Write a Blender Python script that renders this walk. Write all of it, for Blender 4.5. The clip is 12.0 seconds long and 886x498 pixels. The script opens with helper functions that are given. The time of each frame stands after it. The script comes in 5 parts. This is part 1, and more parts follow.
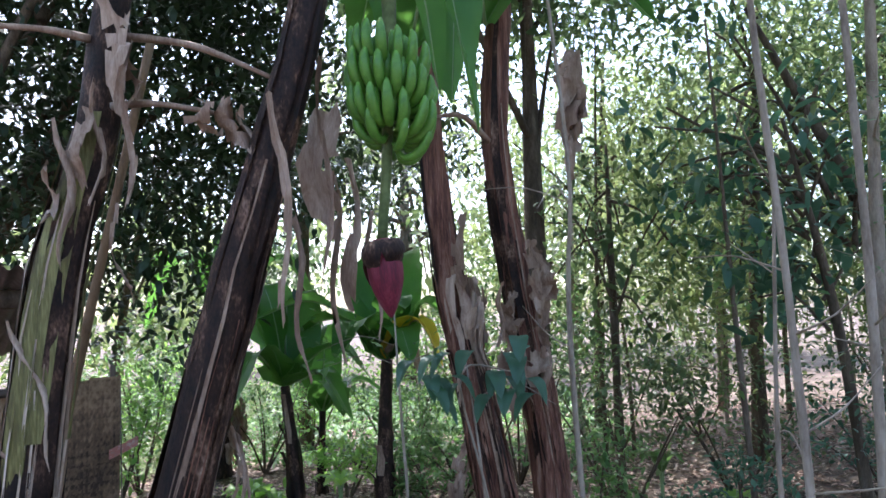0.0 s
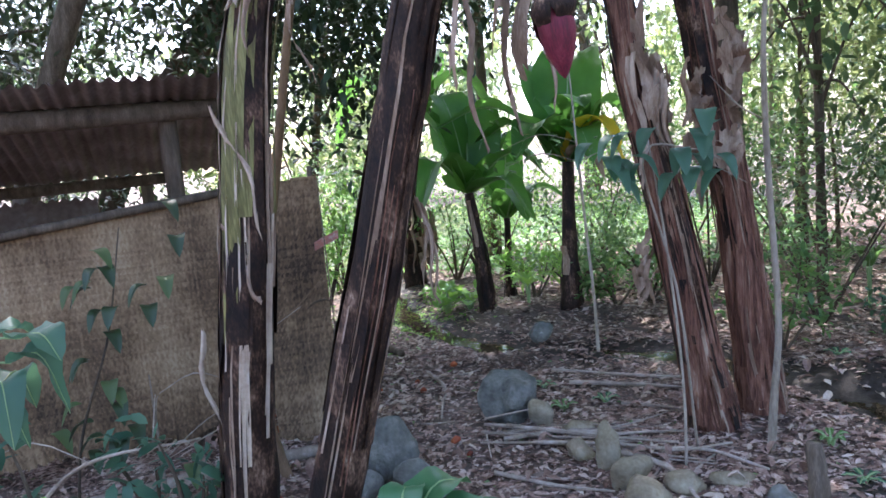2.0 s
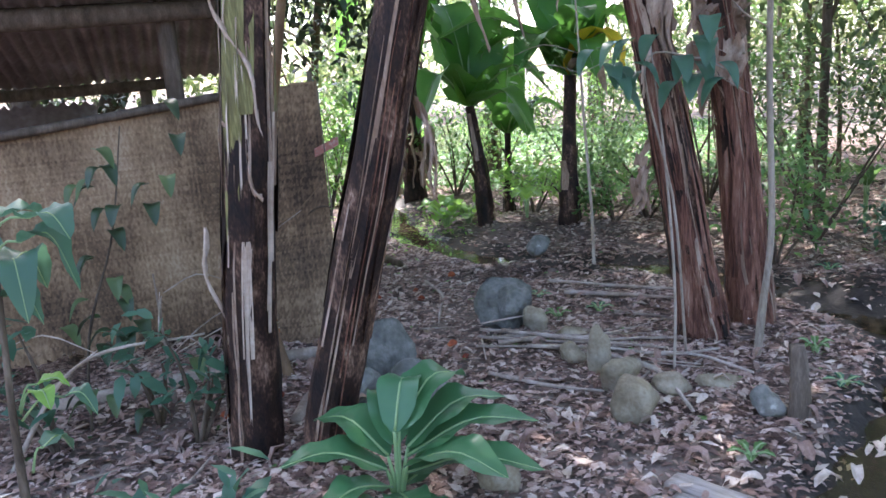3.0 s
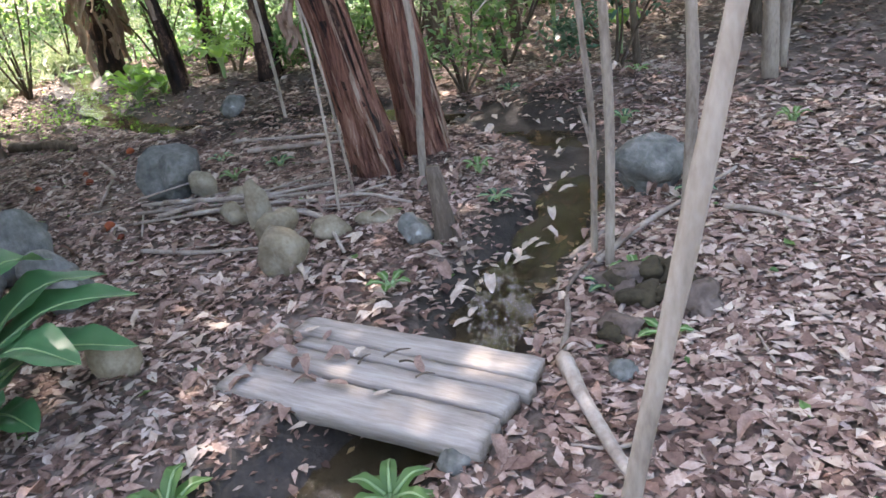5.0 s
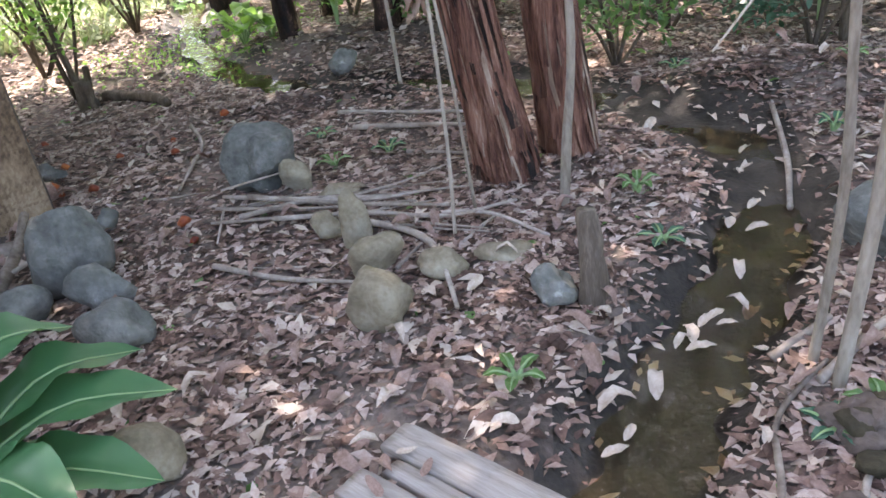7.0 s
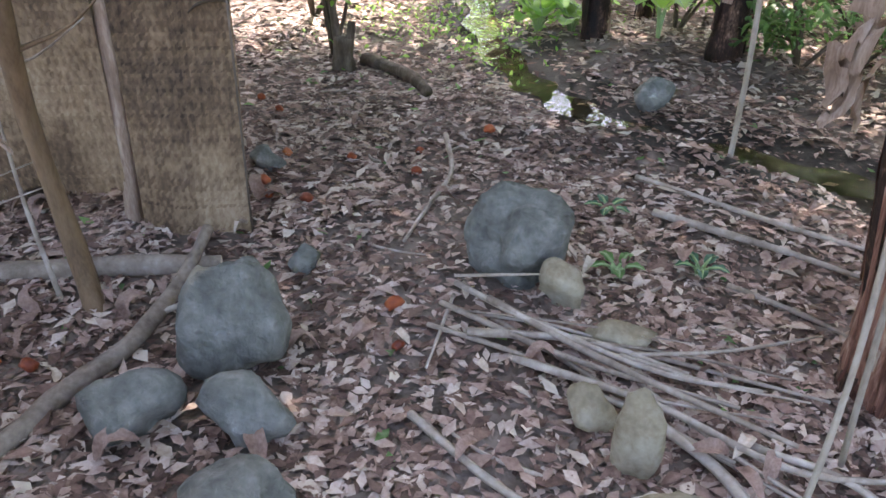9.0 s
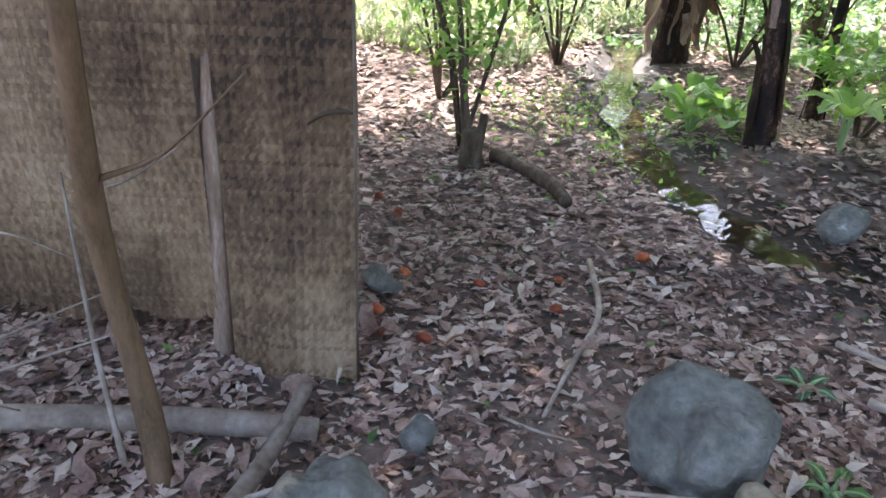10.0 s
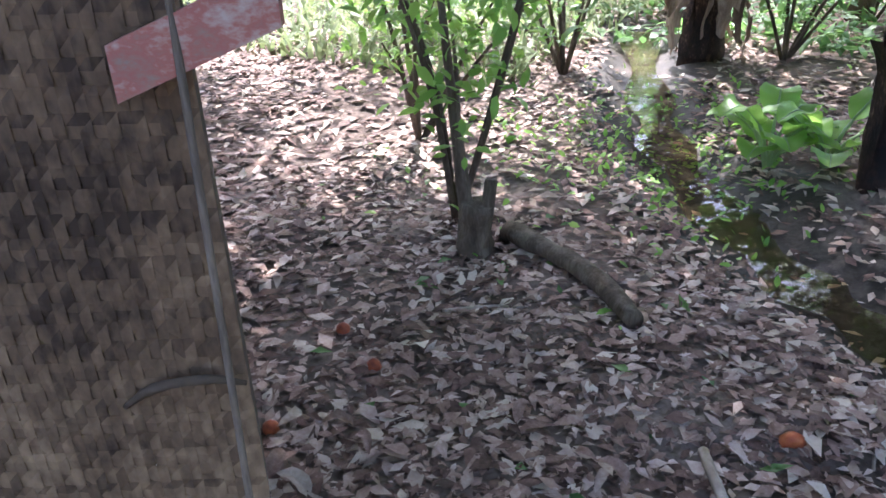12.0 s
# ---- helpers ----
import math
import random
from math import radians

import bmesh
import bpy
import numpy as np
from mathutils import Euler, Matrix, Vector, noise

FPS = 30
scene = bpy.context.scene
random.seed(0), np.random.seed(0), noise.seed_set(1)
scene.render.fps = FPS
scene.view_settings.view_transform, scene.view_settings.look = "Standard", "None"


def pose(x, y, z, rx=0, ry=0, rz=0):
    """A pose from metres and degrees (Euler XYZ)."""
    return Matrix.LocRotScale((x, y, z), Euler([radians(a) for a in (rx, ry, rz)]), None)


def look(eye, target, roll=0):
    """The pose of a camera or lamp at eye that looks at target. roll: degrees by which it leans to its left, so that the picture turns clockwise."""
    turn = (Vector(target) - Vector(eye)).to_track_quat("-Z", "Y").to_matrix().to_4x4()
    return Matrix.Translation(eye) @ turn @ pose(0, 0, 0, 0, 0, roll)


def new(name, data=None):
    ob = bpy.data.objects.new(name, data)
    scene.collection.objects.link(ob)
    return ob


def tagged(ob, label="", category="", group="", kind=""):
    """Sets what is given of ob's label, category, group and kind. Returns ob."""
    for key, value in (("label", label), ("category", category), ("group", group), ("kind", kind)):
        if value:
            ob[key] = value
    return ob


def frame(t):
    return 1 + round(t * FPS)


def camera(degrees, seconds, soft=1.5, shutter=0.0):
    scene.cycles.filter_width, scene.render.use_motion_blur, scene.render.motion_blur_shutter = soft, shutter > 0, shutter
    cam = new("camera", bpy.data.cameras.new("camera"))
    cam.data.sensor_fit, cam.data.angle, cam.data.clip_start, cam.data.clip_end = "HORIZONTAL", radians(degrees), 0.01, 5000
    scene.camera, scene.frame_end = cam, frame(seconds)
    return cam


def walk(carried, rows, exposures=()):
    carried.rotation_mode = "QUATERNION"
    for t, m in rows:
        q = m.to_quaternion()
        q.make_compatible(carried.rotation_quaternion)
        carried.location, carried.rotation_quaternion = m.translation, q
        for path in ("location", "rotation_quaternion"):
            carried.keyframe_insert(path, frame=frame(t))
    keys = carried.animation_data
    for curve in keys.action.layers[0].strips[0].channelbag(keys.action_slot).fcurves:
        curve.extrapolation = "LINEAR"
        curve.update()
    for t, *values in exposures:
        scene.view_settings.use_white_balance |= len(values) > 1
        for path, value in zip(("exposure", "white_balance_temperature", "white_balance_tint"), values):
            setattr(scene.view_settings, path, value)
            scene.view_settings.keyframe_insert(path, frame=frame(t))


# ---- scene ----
cam = camera(60.3, 12.0, soft=1.6)
METRES, EYE, TILT, LEAN, TURN = 5.5, 2.0, 4.0, 1.0, 0.0
PATH = [
    (0, (0.089, -0.163, 1.934), (0.06, 1.829, 2.102), -1.7),
    (0.5, (0.111, -0.109, 1.941), (0.009, 1.875, 2.167), -2.7),
    (1, (0.114, -0.087, 1.935), (-0.071, 1.892, 2.158), -4.0),
    (1.2, (0.114, -0.09, 1.912), (-0.155, 1.884, 2.083), -5.2),
    (1.5, (0.091, -0.044, 1.851), (-0.295, 1.917, 1.893), -6.9),
    (2, (0.105, -0.15, 1.71), (-0.414, 1.766, 1.46), -4.9),
    (2.5, (0.112, -0.184, 1.658), (-0.424, 1.708, 1.293), -4.3),
    (2.7, (0.109, -0.211, 1.646), (-0.425, 1.676, 1.25), -4.0),
    (4.3, (0.528, -0.153, 1.49), (0.225, 1.668, 0.721), -9.1),
    (4.5, (0.651, -0.073, 1.409), (0.497, 1.745, 0.59), -8.1),
    (5, (0.772, 0.102, 1.397), (0.74, 1.923, 0.569), -8.6),
    (5.5, (0.733, 0.395, 1.4), (0.683, 2.216, 0.574), -8.5),
    (6, (0.638, 0.483, 1.476), (0.412, 2.258, 0.582), -7.3),
    (6.5, (0.697, 0.781, 1.439), (0.397, 2.517, 0.493), -7.7),
    (6.7, (0.689, 0.887, 1.461), (0.379, 2.611, 0.496), -7.9),
    (8.3, (0.42, 1.838, 1.441), (-0.132, 3.53, 0.528), -5.2),
    (8.5, (0.331, 2.016, 1.464), (-0.3, 3.661, 0.515), -0.6),
    (9, (0.077, 2.173, 1.47), (-0.74, 3.688, 0.452), 1.1),
    (9.5, (-0.212, 2.379, 1.484), (-1.294, 3.785, 0.561), 1.5),
    (10, (-0.381, 2.62, 1.487), (-1.446, 4.057, 0.594), 1.8),
    (10.2, (-0.461, 2.79, 1.444), (-1.462, 4.283, 0.566), -0.6),
    (10.5, (-0.505, 3.068, 1.361), (-1.448, 4.608, 0.501), -3.3),
    (11, (-0.683, 3.244, 1.406), (-1.593, 4.794, 0.53), -4.9),
    (11.5, (-0.924, 3.451, 1.365), (-1.834, 5.007, 0.5), -4.5),
    (12, (-1.228, 3.688, 1.376), (-2.249, 5.138, 0.453), -2.0),
]
EXPOSURES = [(0.0, 2.3, 5800, 15), (2.5, 2.92, 5850, 20), (4.5, 3.02, 6550, 20), (6.5, 3.2, 6750, 20), (9.5, 3.42, 6600, 21), (10.5, 3.0, 5950, 22), (12.0, 3.05, 5750, 22)]
walk(cam, [(t, look(eye, target, roll)) for t, eye, target, roll in PATH], EXPOSURES)

# ---- world, sun ----
world = bpy.data.worlds.new("world")
scene.world = world
world.use_nodes = True
wn = world.node_tree
sky = wn.nodes.new("ShaderNodeTexSky")
sky.sky_type, sky.sun_disc = "NISHITA", False
sky.sun_elevation, sky.sun_rotation = radians(58), radians(-35)
sky.dust_density = 3.0
wn.links.new(sky.outputs[0], wn.nodes["Background"].inputs[0])
wn.nodes["Background"].inputs[1].default_value = 0.15
sun = new("sun", bpy.data.lights.new("sun", "SUN"))
sun.data.energy, sun.data.angle, sun.data.color = 2.1, radians(0.6), (1.0, 0.95, 0.86)
sun.matrix_world = look((0, 0, 20), (20 * math.sin(radians(35)) * 0.62, -20 * math.cos(radians(35)) * 0.62, 0))
sun.location = (-6, 10, 20)


# ---- materials ----
def material(name):
    m = bpy.data.materials.new(name)
    m.use_nodes = True
    return m, m.node_tree.nodes, m.node_tree.links, m.node_tree.nodes["Principled BSDF"]


def ramp(nodes, stops):
    r = nodes.new("ShaderNodeValToRGB")
    while len(r.color_ramp.elements) < len(stops):
        r.color_ramp.elements.new(0.5)
    for e, (p, c) in zip(r.color_ramp.elements, stops):
        e.position, e.color = p, (*c, 1)
    return r


def surface(name, stops, scale=6.0, stretch=(1, 1, 1), rough=0.85, bump=0.4, dist=0.01, fine=60.0, island=0.0, obj=0.0, detail=8.0, spec=0.3):
    """Noise at two scales through a ramp, with relief; island or obj shifts the shade piece by piece."""
    m, nodes, links, bsdf = material(name)
    tc = nodes.new("ShaderNodeTexCoord")
    mp = nodes.new("ShaderNodeMapping")
    mp.inputs["Scale"].default_value = stretch
    links.new(tc.outputs["Object"], mp.inputs[0])
    a = nodes.new("ShaderNodeTexNoise")
    a.inputs["Scale"].default_value, a.inputs["Detail"].default_value, a.inputs["Roughness"].default_value = scale, detail, 0.62
    b = nodes.new("ShaderNodeTexNoise")
    b.inputs["Scale"].default_value, b.inputs["Detail"].default_value = fine, 4
    links.new(mp.outputs[0], a.inputs[0])
    links.new(mp.outputs[0], b.inputs[0])
    mix = nodes.new("ShaderNodeMath")
    mix.operation = "MULTIPLY_ADD"
    links.new(b.outputs[0], mix.inputs[0])
    mix.inputs[1].default_value = 0.35
    links.new(a.outputs[0], mix.inputs[2])
    last = mix
    if island or obj:
        geo = nodes.new("ShaderNodeNewGeometry" if island else "ShaderNodeObjectInfo")
        ad = nodes.new("ShaderNodeMath")
        ad.operation = "MULTIPLY_ADD"
        links.new(geo.outputs["Random Per Island" if island else "Random"], ad.inputs[0])
        ad.inputs[1].default_value = island or obj
        links.new(last.outputs[0], ad.inputs[2])
        off = nodes.new("ShaderNodeMath")
        off.operation = "SUBTRACT"
        links.new(ad.outputs[0], off.inputs[0])
        off.inputs[1].default_value = (island or obj) / 2
        last = off
    off2 = nodes.new("ShaderNodeMath")
    off2.operation = "SUBTRACT"
    off2.inputs[1].default_value = 0.175
    links.new(last.outputs[0], off2.inputs[0])
    r = ramp(nodes, stops)
    links.new(off2.outputs[0], r.inputs[0])
    links.new(r.outputs[0], bsdf.inputs["Base Color"])
    bsdf.inputs["Roughness"].default_value = rough
    bsdf.inputs["Specular IOR Level"].default_value = spec
    if bump:
        bp = nodes.new("ShaderNodeBump")
        bp.inputs["Strength"].default_value, bp.inputs["Distance"].default_value = bump, dist
        links.new(mix.outputs[0], bp.inputs["Height"])
        links.new(bp.outputs[0], bsdf.inputs["Normal"])
    return m


def foliage(name, dark, light, trans=0.35, rough=0.45, veins=0.0):
    """Leaf: colour varies leaf by leaf; part of the light passes through."""
    m, nodes, links, bsdf = material(name)
    geo = nodes.new("ShaderNodeNewGeometry")
    tc = nodes.new("ShaderNodeTexCoord")
    ns = nodes.new("ShaderNodeTexNoise")
    ns.inputs["Scale"].default_value, ns.inputs["Detail"].default_value = 9.0, 5
    links.new(tc.outputs["Object"], ns.inputs[0])
    md = nodes.new("ShaderNodeMath")
    md.operation = "MULTIPLY_ADD"
    md.inputs[1].default_value = 0.6
    links.new(geo.outputs["Random Per Island"], md.inputs[0])
    half = nodes.new("ShaderNodeMath")
    half.operation = "MULTIPLY"
    half.inputs[1].default_value = 0.4
    links.new(ns.outputs[0], half.inputs[0])
    links.new(half.outputs[0], md.inputs[2])
    r = ramp(nodes, [(0.15, dark), (0.85, light)])
    links.new(md.outputs[0], r.inputs[0])
    links.new(r.outputs[0], bsdf.inputs["Base Color"])
    bsdf.inputs["Roughness"].default_value = rough
    tr = nodes.new("ShaderNodeBsdfTranslucent")
    hs = nodes.new("ShaderNodeHueSaturation")
    hs.inputs["Hue"].default_value, hs.inputs["Value"].default_value = 0.485, 1.9
    links.new(r.outputs[0], hs.inputs["Color"])
    links.new(hs.outputs[0], tr.inputs[0])
    mx = nodes.new("ShaderNodeMixShader")
    mx.inputs[0].default_value = trans
    links.new(bsdf.outputs[0], mx.inputs[1])
    links.new(tr.outputs[0], mx.inputs[2])
    links.new(mx.outputs[0], nodes["Material Output"].inputs[0])
    if veins:
        wv = nodes.new("ShaderNodeTexWave")
        wv.inputs["Scale"].default_value, wv.inputs["Distortion"].default_value = veins, 1.0
        links.new(tc.outputs["UV"], wv.inputs[0])
        bp = nodes.new("ShaderNodeBump")
        bp.inputs["Strength"].default_value, bp.inputs["Distance"].default_value = 0.25, 0.004
        links.new(wv.outputs[1], bp.inputs["Height"])
        links.new(bp.outputs[0], bsdf.inputs["Normal"])
    return m


M_SOIL = surface("soil", [(0.25, (0.06, 0.046, 0.037)), (0.5, (0.145, 0.108, 0.086)), (0.75, (0.27, 0.21, 0.175))], 3.0, rough=0.95, bump=0.9, dist=0.03, fine=38)
M_MUD = surface("mud", [(0.3, (0.018, 0.014, 0.011)), (0.7, (0.07, 0.055, 0.042))], 5.0, rough=0.6, bump=0.8, dist=0.02, spec=0.3)
M_LITTER = surface("dry_leaf", [(0.1, (0.055, 0.03, 0.022)), (0.4, (0.19, 0.113, 0.085)), (0.65, (0.35, 0.235, 0.185)), (0.95, (0.57, 0.46, 0.385))], 9.0, rough=0.7, bump=0.3, island=0.75, fine=90)
M_PALE = surface("pale_dry_leaf", [(0.2, (0.3, 0.2, 0.14)), (0.7, (0.62, 0.52, 0.42))], 8.0, rough=0.7, bump=0.3, island=0.4)
M_ROCK = surface("grey_rock", [(0.25, (0.075, 0.075, 0.064)), (0.5, (0.16, 0.16, 0.14)), (0.68, (0.26, 0.255, 0.225)), (0.76, (0.52, 0.52, 0.48))], 7.0, rough=0.92, bump=1.0, dist=0.03, fine=40, obj=0.1)
M_STONE = surface("tan_stone", [(0.25, (0.13, 0.1, 0.062)), (0.5, (0.26, 0.215, 0.145)), (0.75, (0.4, 0.355, 0.265))], 5.0, rough=0.9, bump=0.6, dist=0.012, fine=60, obj=0.12)
M_PLANK = surface("weathered_plank", [(0.2, (0.12, 0.098, 0.08)), (0.45, (0.29, 0.245, 0.208)), (0.75, (0.44, 0.39, 0.345))], 3.0, (1.0, 12, 12), 0.85, 0.6, 0.006, 22, obj=0.14)
M_STEM = surface("banana_sheath_dark", [(0.35, (0.007, 0.004, 0.004)), (0.52, (0.03, 0.015, 0.01)), (0.6, (0.1, 0.055, 0.036)), (0.69, (0.24, 0.15, 0.105)), (0.8, (0.5, 0.4, 0.31))], 3.0, (3.5, 3.5, 1.6), 0.68, 0.6, 0.012, 30, island=0.12, spec=0.3)
M_STEM_RED = surface("banana_sheath_red", [(0.28, (0.02, 0.008, 0.006)), (0.45, (0.11, 0.045, 0.03)), (0.6, (0.25, 0.12, 0.08)), (0.8, (0.46, 0.32, 0.24))], 3.5, (7, 7, 0.5), 0.7, 0.8, 0.012, 30, island=0.3)
M_STEM_GREEN = surface("banana_sheath_green", [(0.3, (0.06, 0.045, 0.02)), (0.5, (0.14, 0.13, 0.045)), (0.7, (0.28, 0.265, 0.1))], 3.0, (6, 6, 0.7), 0.5, 0.4, 0.01, 24, island=0.2)
M_HUSK = surface("dry_sheath", [(0.2, (0.11, 0.066, 0.045)), (0.5, (0.28, 0.19, 0.135)), (0.8, (0.54, 0.42, 0.33))], 4.0, (4, 4, 0.8), 0.75, 0.5, 0.008, 40, island=0.35)
M_BARK = surface("brown_bark", [(0.25, (0.035, 0.026, 0.018)), (0.5, (0.1, 0.075, 0.052)), (0.8, (0.22, 0.175, 0.13))], 6.0, (3, 3, 0.7), 0.9, 0.7, 0.01, 40, obj=0.15)
M_PALEBARK = surface("pale_sapling_bark", [(0.25, (0.16, 0.125, 0.095)), (0.5, (0.33, 0.275, 0.215)), (0.8, (0.5, 0.44, 0.36))], 5.0, (2, 2, 0.6), 0.85, 0.5, 0.006, 50, obj=0.15)
M_ORANGE = surface("orange_brown_bark", [(0.25, (0.09, 0.055, 0.03)), (0.7, (0.25, 0.16, 0.09))], 6.0, (3, 3, 0.6), 0.7, 0.3, 0.004)
M_STICK = surface("dry_stick", [(0.2, (0.13, 0.095, 0.07)), (0.5, (0.3, 0.24, 0.19)), (0.8, (0.5, 0.43, 0.36))], 9.0, (1, 1, 1), 0.85, 0.5, 0.005, obj=0.3)
M_WEAVE = surface("woven_bamboo", [(0.3, (0.042, 0.026, 0.016)), (0.46, (0.15, 0.096, 0.055)), (0.6, (0.28, 0.188, 0.11)), (0.78, (0.44, 0.33, 0.215))], 2.2, (1, 1, 0.55), 0.75, 0.3, 0.003, 60, island=0.12)
M_WEAVE_PIECE = surface("woven_bamboo_strip", [(0.3, (0.042, 0.026, 0.016)), (0.46, (0.15, 0.096, 0.055)), (0.6, (0.28, 0.188, 0.11)), (0.78, (0.44, 0.33, 0.215))], 2.2, (1, 1, 0.55), 0.75, 0.3, 0.003, 60, obj=0.12)
M_BACKING = surface("old_plywood", [(0.3, (0.05, 0.036, 0.025)), (0.7, (0.13, 0.095, 0.066))], 5.0, rough=0.9, bump=0.3)
M_POST = surface("old_timber", [(0.25, (0.05, 0.036, 0.026)), (0.55, (0.13, 0.1, 0.075)), (0.8, (0.25, 0.2, 0.155))], 5.0, (4, 4, 0.6), 0.9, 0.7, 0.008, obj=0.15)
M_ROOF = surface("rusty_corrugated_iron", [(0.25, (0.07, 0.045, 0.038)), (0.5, (0.16, 0.125, 0.115)), (0.75, (0.27, 0.25, 0.25))], 2.5, rough=0.6, bump=0.3, fine=25)
M_BANANA = surface("green_banana", [(0.3, (0.045, 0.15, 0.014)), (0.7, (0.16, 0.35, 0.045))], 5.0, rough=0.4, bump=0.05, island=0.3, spec=0.5)
M_BUD = surface("banana_bud", [(0.3, (0.05, 0.012, 0.022)), (0.5, (0.16, 0.02, 0.04)), (0.75, (0.28, 0.07, 0.09))], 4.0, (4, 4, 0.6), 0.55, 0.3, 0.006, island=0.3)
M_STALK = surface("fruit_stalk", [(0.3, (0.05, 0.07, 0.02)), (0.7, (0.16, 0.2, 0.07))], 12.0, rough=0.7, bump=0.6)
M_FRUIT = surface("orange_fruit", [(0.2, (0.13, 0.03, 0.018)), (0.5, (0.34, 0.08, 0.03)), (0.8, (0.5, 0.17, 0.06))], 9.0, rough=0.5, bump=0.3, obj=0.5)
M_MOSS = surface("mossy_soil", [(0.3, (0.03, 0.025, 0.015)), (0.7, (0.09, 0.07, 0.04))], 6.0, rough=0.95, bump=0.8, dist=0.02)
M_REDPAINT = surface("faded_red_paint", [(0.3, (0.28, 0.2, 0.16)), (0.5, (0.36, 0.13, 0.1)), (0.7, (0.45, 0.36, 0.3))], 9.0, (1, 4, 4), 0.8, 0.3, 0.004)

M_BLEAF = foliage("banana_leaf", (0.035, 0.12, 0.02), (0.1, 0.27, 0.045), 0.45, 0.4, 30)
M_YELLOW = foliage("yellow_leaf", (0.5, 0.36, 0.02), (0.72, 0.56, 0.05), 0.4)
M_GINGER = foliage("ginger_leaf", (0.03, 0.1, 0.04), (0.075, 0.19, 0.075), 0.2, 0.35, 24)
M_RIB = foliage("leaf_rib", (0.2, 0.32, 0.12), (0.3, 0.42, 0.2), 0.15)
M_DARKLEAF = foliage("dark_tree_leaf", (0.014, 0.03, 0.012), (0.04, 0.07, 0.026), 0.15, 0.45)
M_MIDLEAF = foliage("mid_tree_leaf", (0.035, 0.075, 0.028), (0.13, 0.19, 0.075), 0.38, 0.45)
M_LIGHTLEAF = foliage("light_tree_leaf", (0.085, 0.135, 0.045), (0.26, 0.32, 0.125), 0.42, 0.45)
M_SHRUB = foliage("shrub_leaf", (0.045, 0.115, 0.035), (0.14, 0.26, 0.075), 0.42, 0.45)
M_BRIGHT = foliage("bright_ground_leaf", (0.11, 0.27, 0.04), (0.24, 0.42, 0.09), 0.45, 0.45)
M_GRASS = foliage("pale_grass", (0.12, 0.17, 0.07), (0.25, 0.3, 0.15), 0.3, 0.6)
M_BLUELEAF = foliage("blue_green_leaf", (0.03, 0.09, 0.055), (0.085, 0.175, 0.105), 0.32, 0.4)

# water: clear, slightly brown, over the mud
M_WATER, _n, _l, _b = material("stream_water")
_b.inputs["Base Color"].default_value = (0.72, 0.58, 0.34, 1)
_b.inputs["Roughness"].default_value = 0.04
_b.inputs["IOR"].default_value = 1.33
_b.inputs["Specular IOR Level"].default_value = 0.45
_b.inputs["Transmission Weight"].default_value = 0.97
_t = _n.new("ShaderNodeTexNoise")
_t.inputs["Scale"].default_value, _t.inputs["Detail"].default_value = 22, 3
_p = _n.new("ShaderNodeBump")
_p.inputs["Strength"].default_value, _p.inputs["Distance"].default_value = 0.7, 0.035
_l.new(_t.outputs[0], _p.inputs["Height"])
_l.new(_p.outputs[0], _b.inputs["Normal"])


# ---- mesh helpers ----
rng = np.random.default_rng(7)


def mesh(name, verts, faces, mats, smooth=True, index=None):
    me = bpy.data.meshes.new(name)
    me.from_pydata([tuple(v) for v in verts], [], [tuple(f) for f in faces])
    for m in (mats if isinstance(mats, (list, tuple)) else [mats]):
        me.materials.append(m)
    if smooth:
        me.polygons.foreach_set("use_smooth", [True] * len(me.polygons))
    if index is not None:
        me.polygons.foreach_set("material_index", index)
    me.update()
    return me


def part(name, vf, mat, parent=None, label="", smooth=True, at=None):
    ob = new(name, mesh(name, vf[0], vf[1], mat, smooth))
    if at is not None:
        ob.matrix_basis = at
    if parent is not None:
        ob.parent = parent
    if label:
        ob["label"] = label
    return ob


def empty(name, loc, label, category, group="", kind=""):
    e = tagged(new(name), label, category, group, kind)
    e.empty_display_size = 0.1
    e.location = loc
    return e


def join(items):
    vs, fs, n = [], [], 0
    for v, f in items:
        vs.extend(tuple(p) for p in v)
        fs.extend(tuple(i + n for i in q) for q in f)
        n += len(v)
    return vs, fs


def moved(vf, m):
    return [m @ Vector(v) for v in vf[0]], vf[1]


def spline(points, n):
    """Smooth curve through points, n samples."""
    p = np.array(points, float)
    if len(p) == 2:
        return p[0] + (p[1] - p[0]) * np.linspace(0, 1, n)[:, None]
    p = np.vstack([2 * p[0] - p[1], p, 2 * p[-1] - p[-2]])
    out = []
    for s in np.linspace(0, len(p) - 3 - 1e-6, n):
        i = int(s)
        u = s - i
        a, b, c, d = p[i:i + 4]
        out.append(0.5 * (2 * b + (c - a) * u + (2 * a - 5 * b + 4 * c - d) * u * u + (3 * b - a - 3 * c + d) * u ** 3))
    return np.array(out)


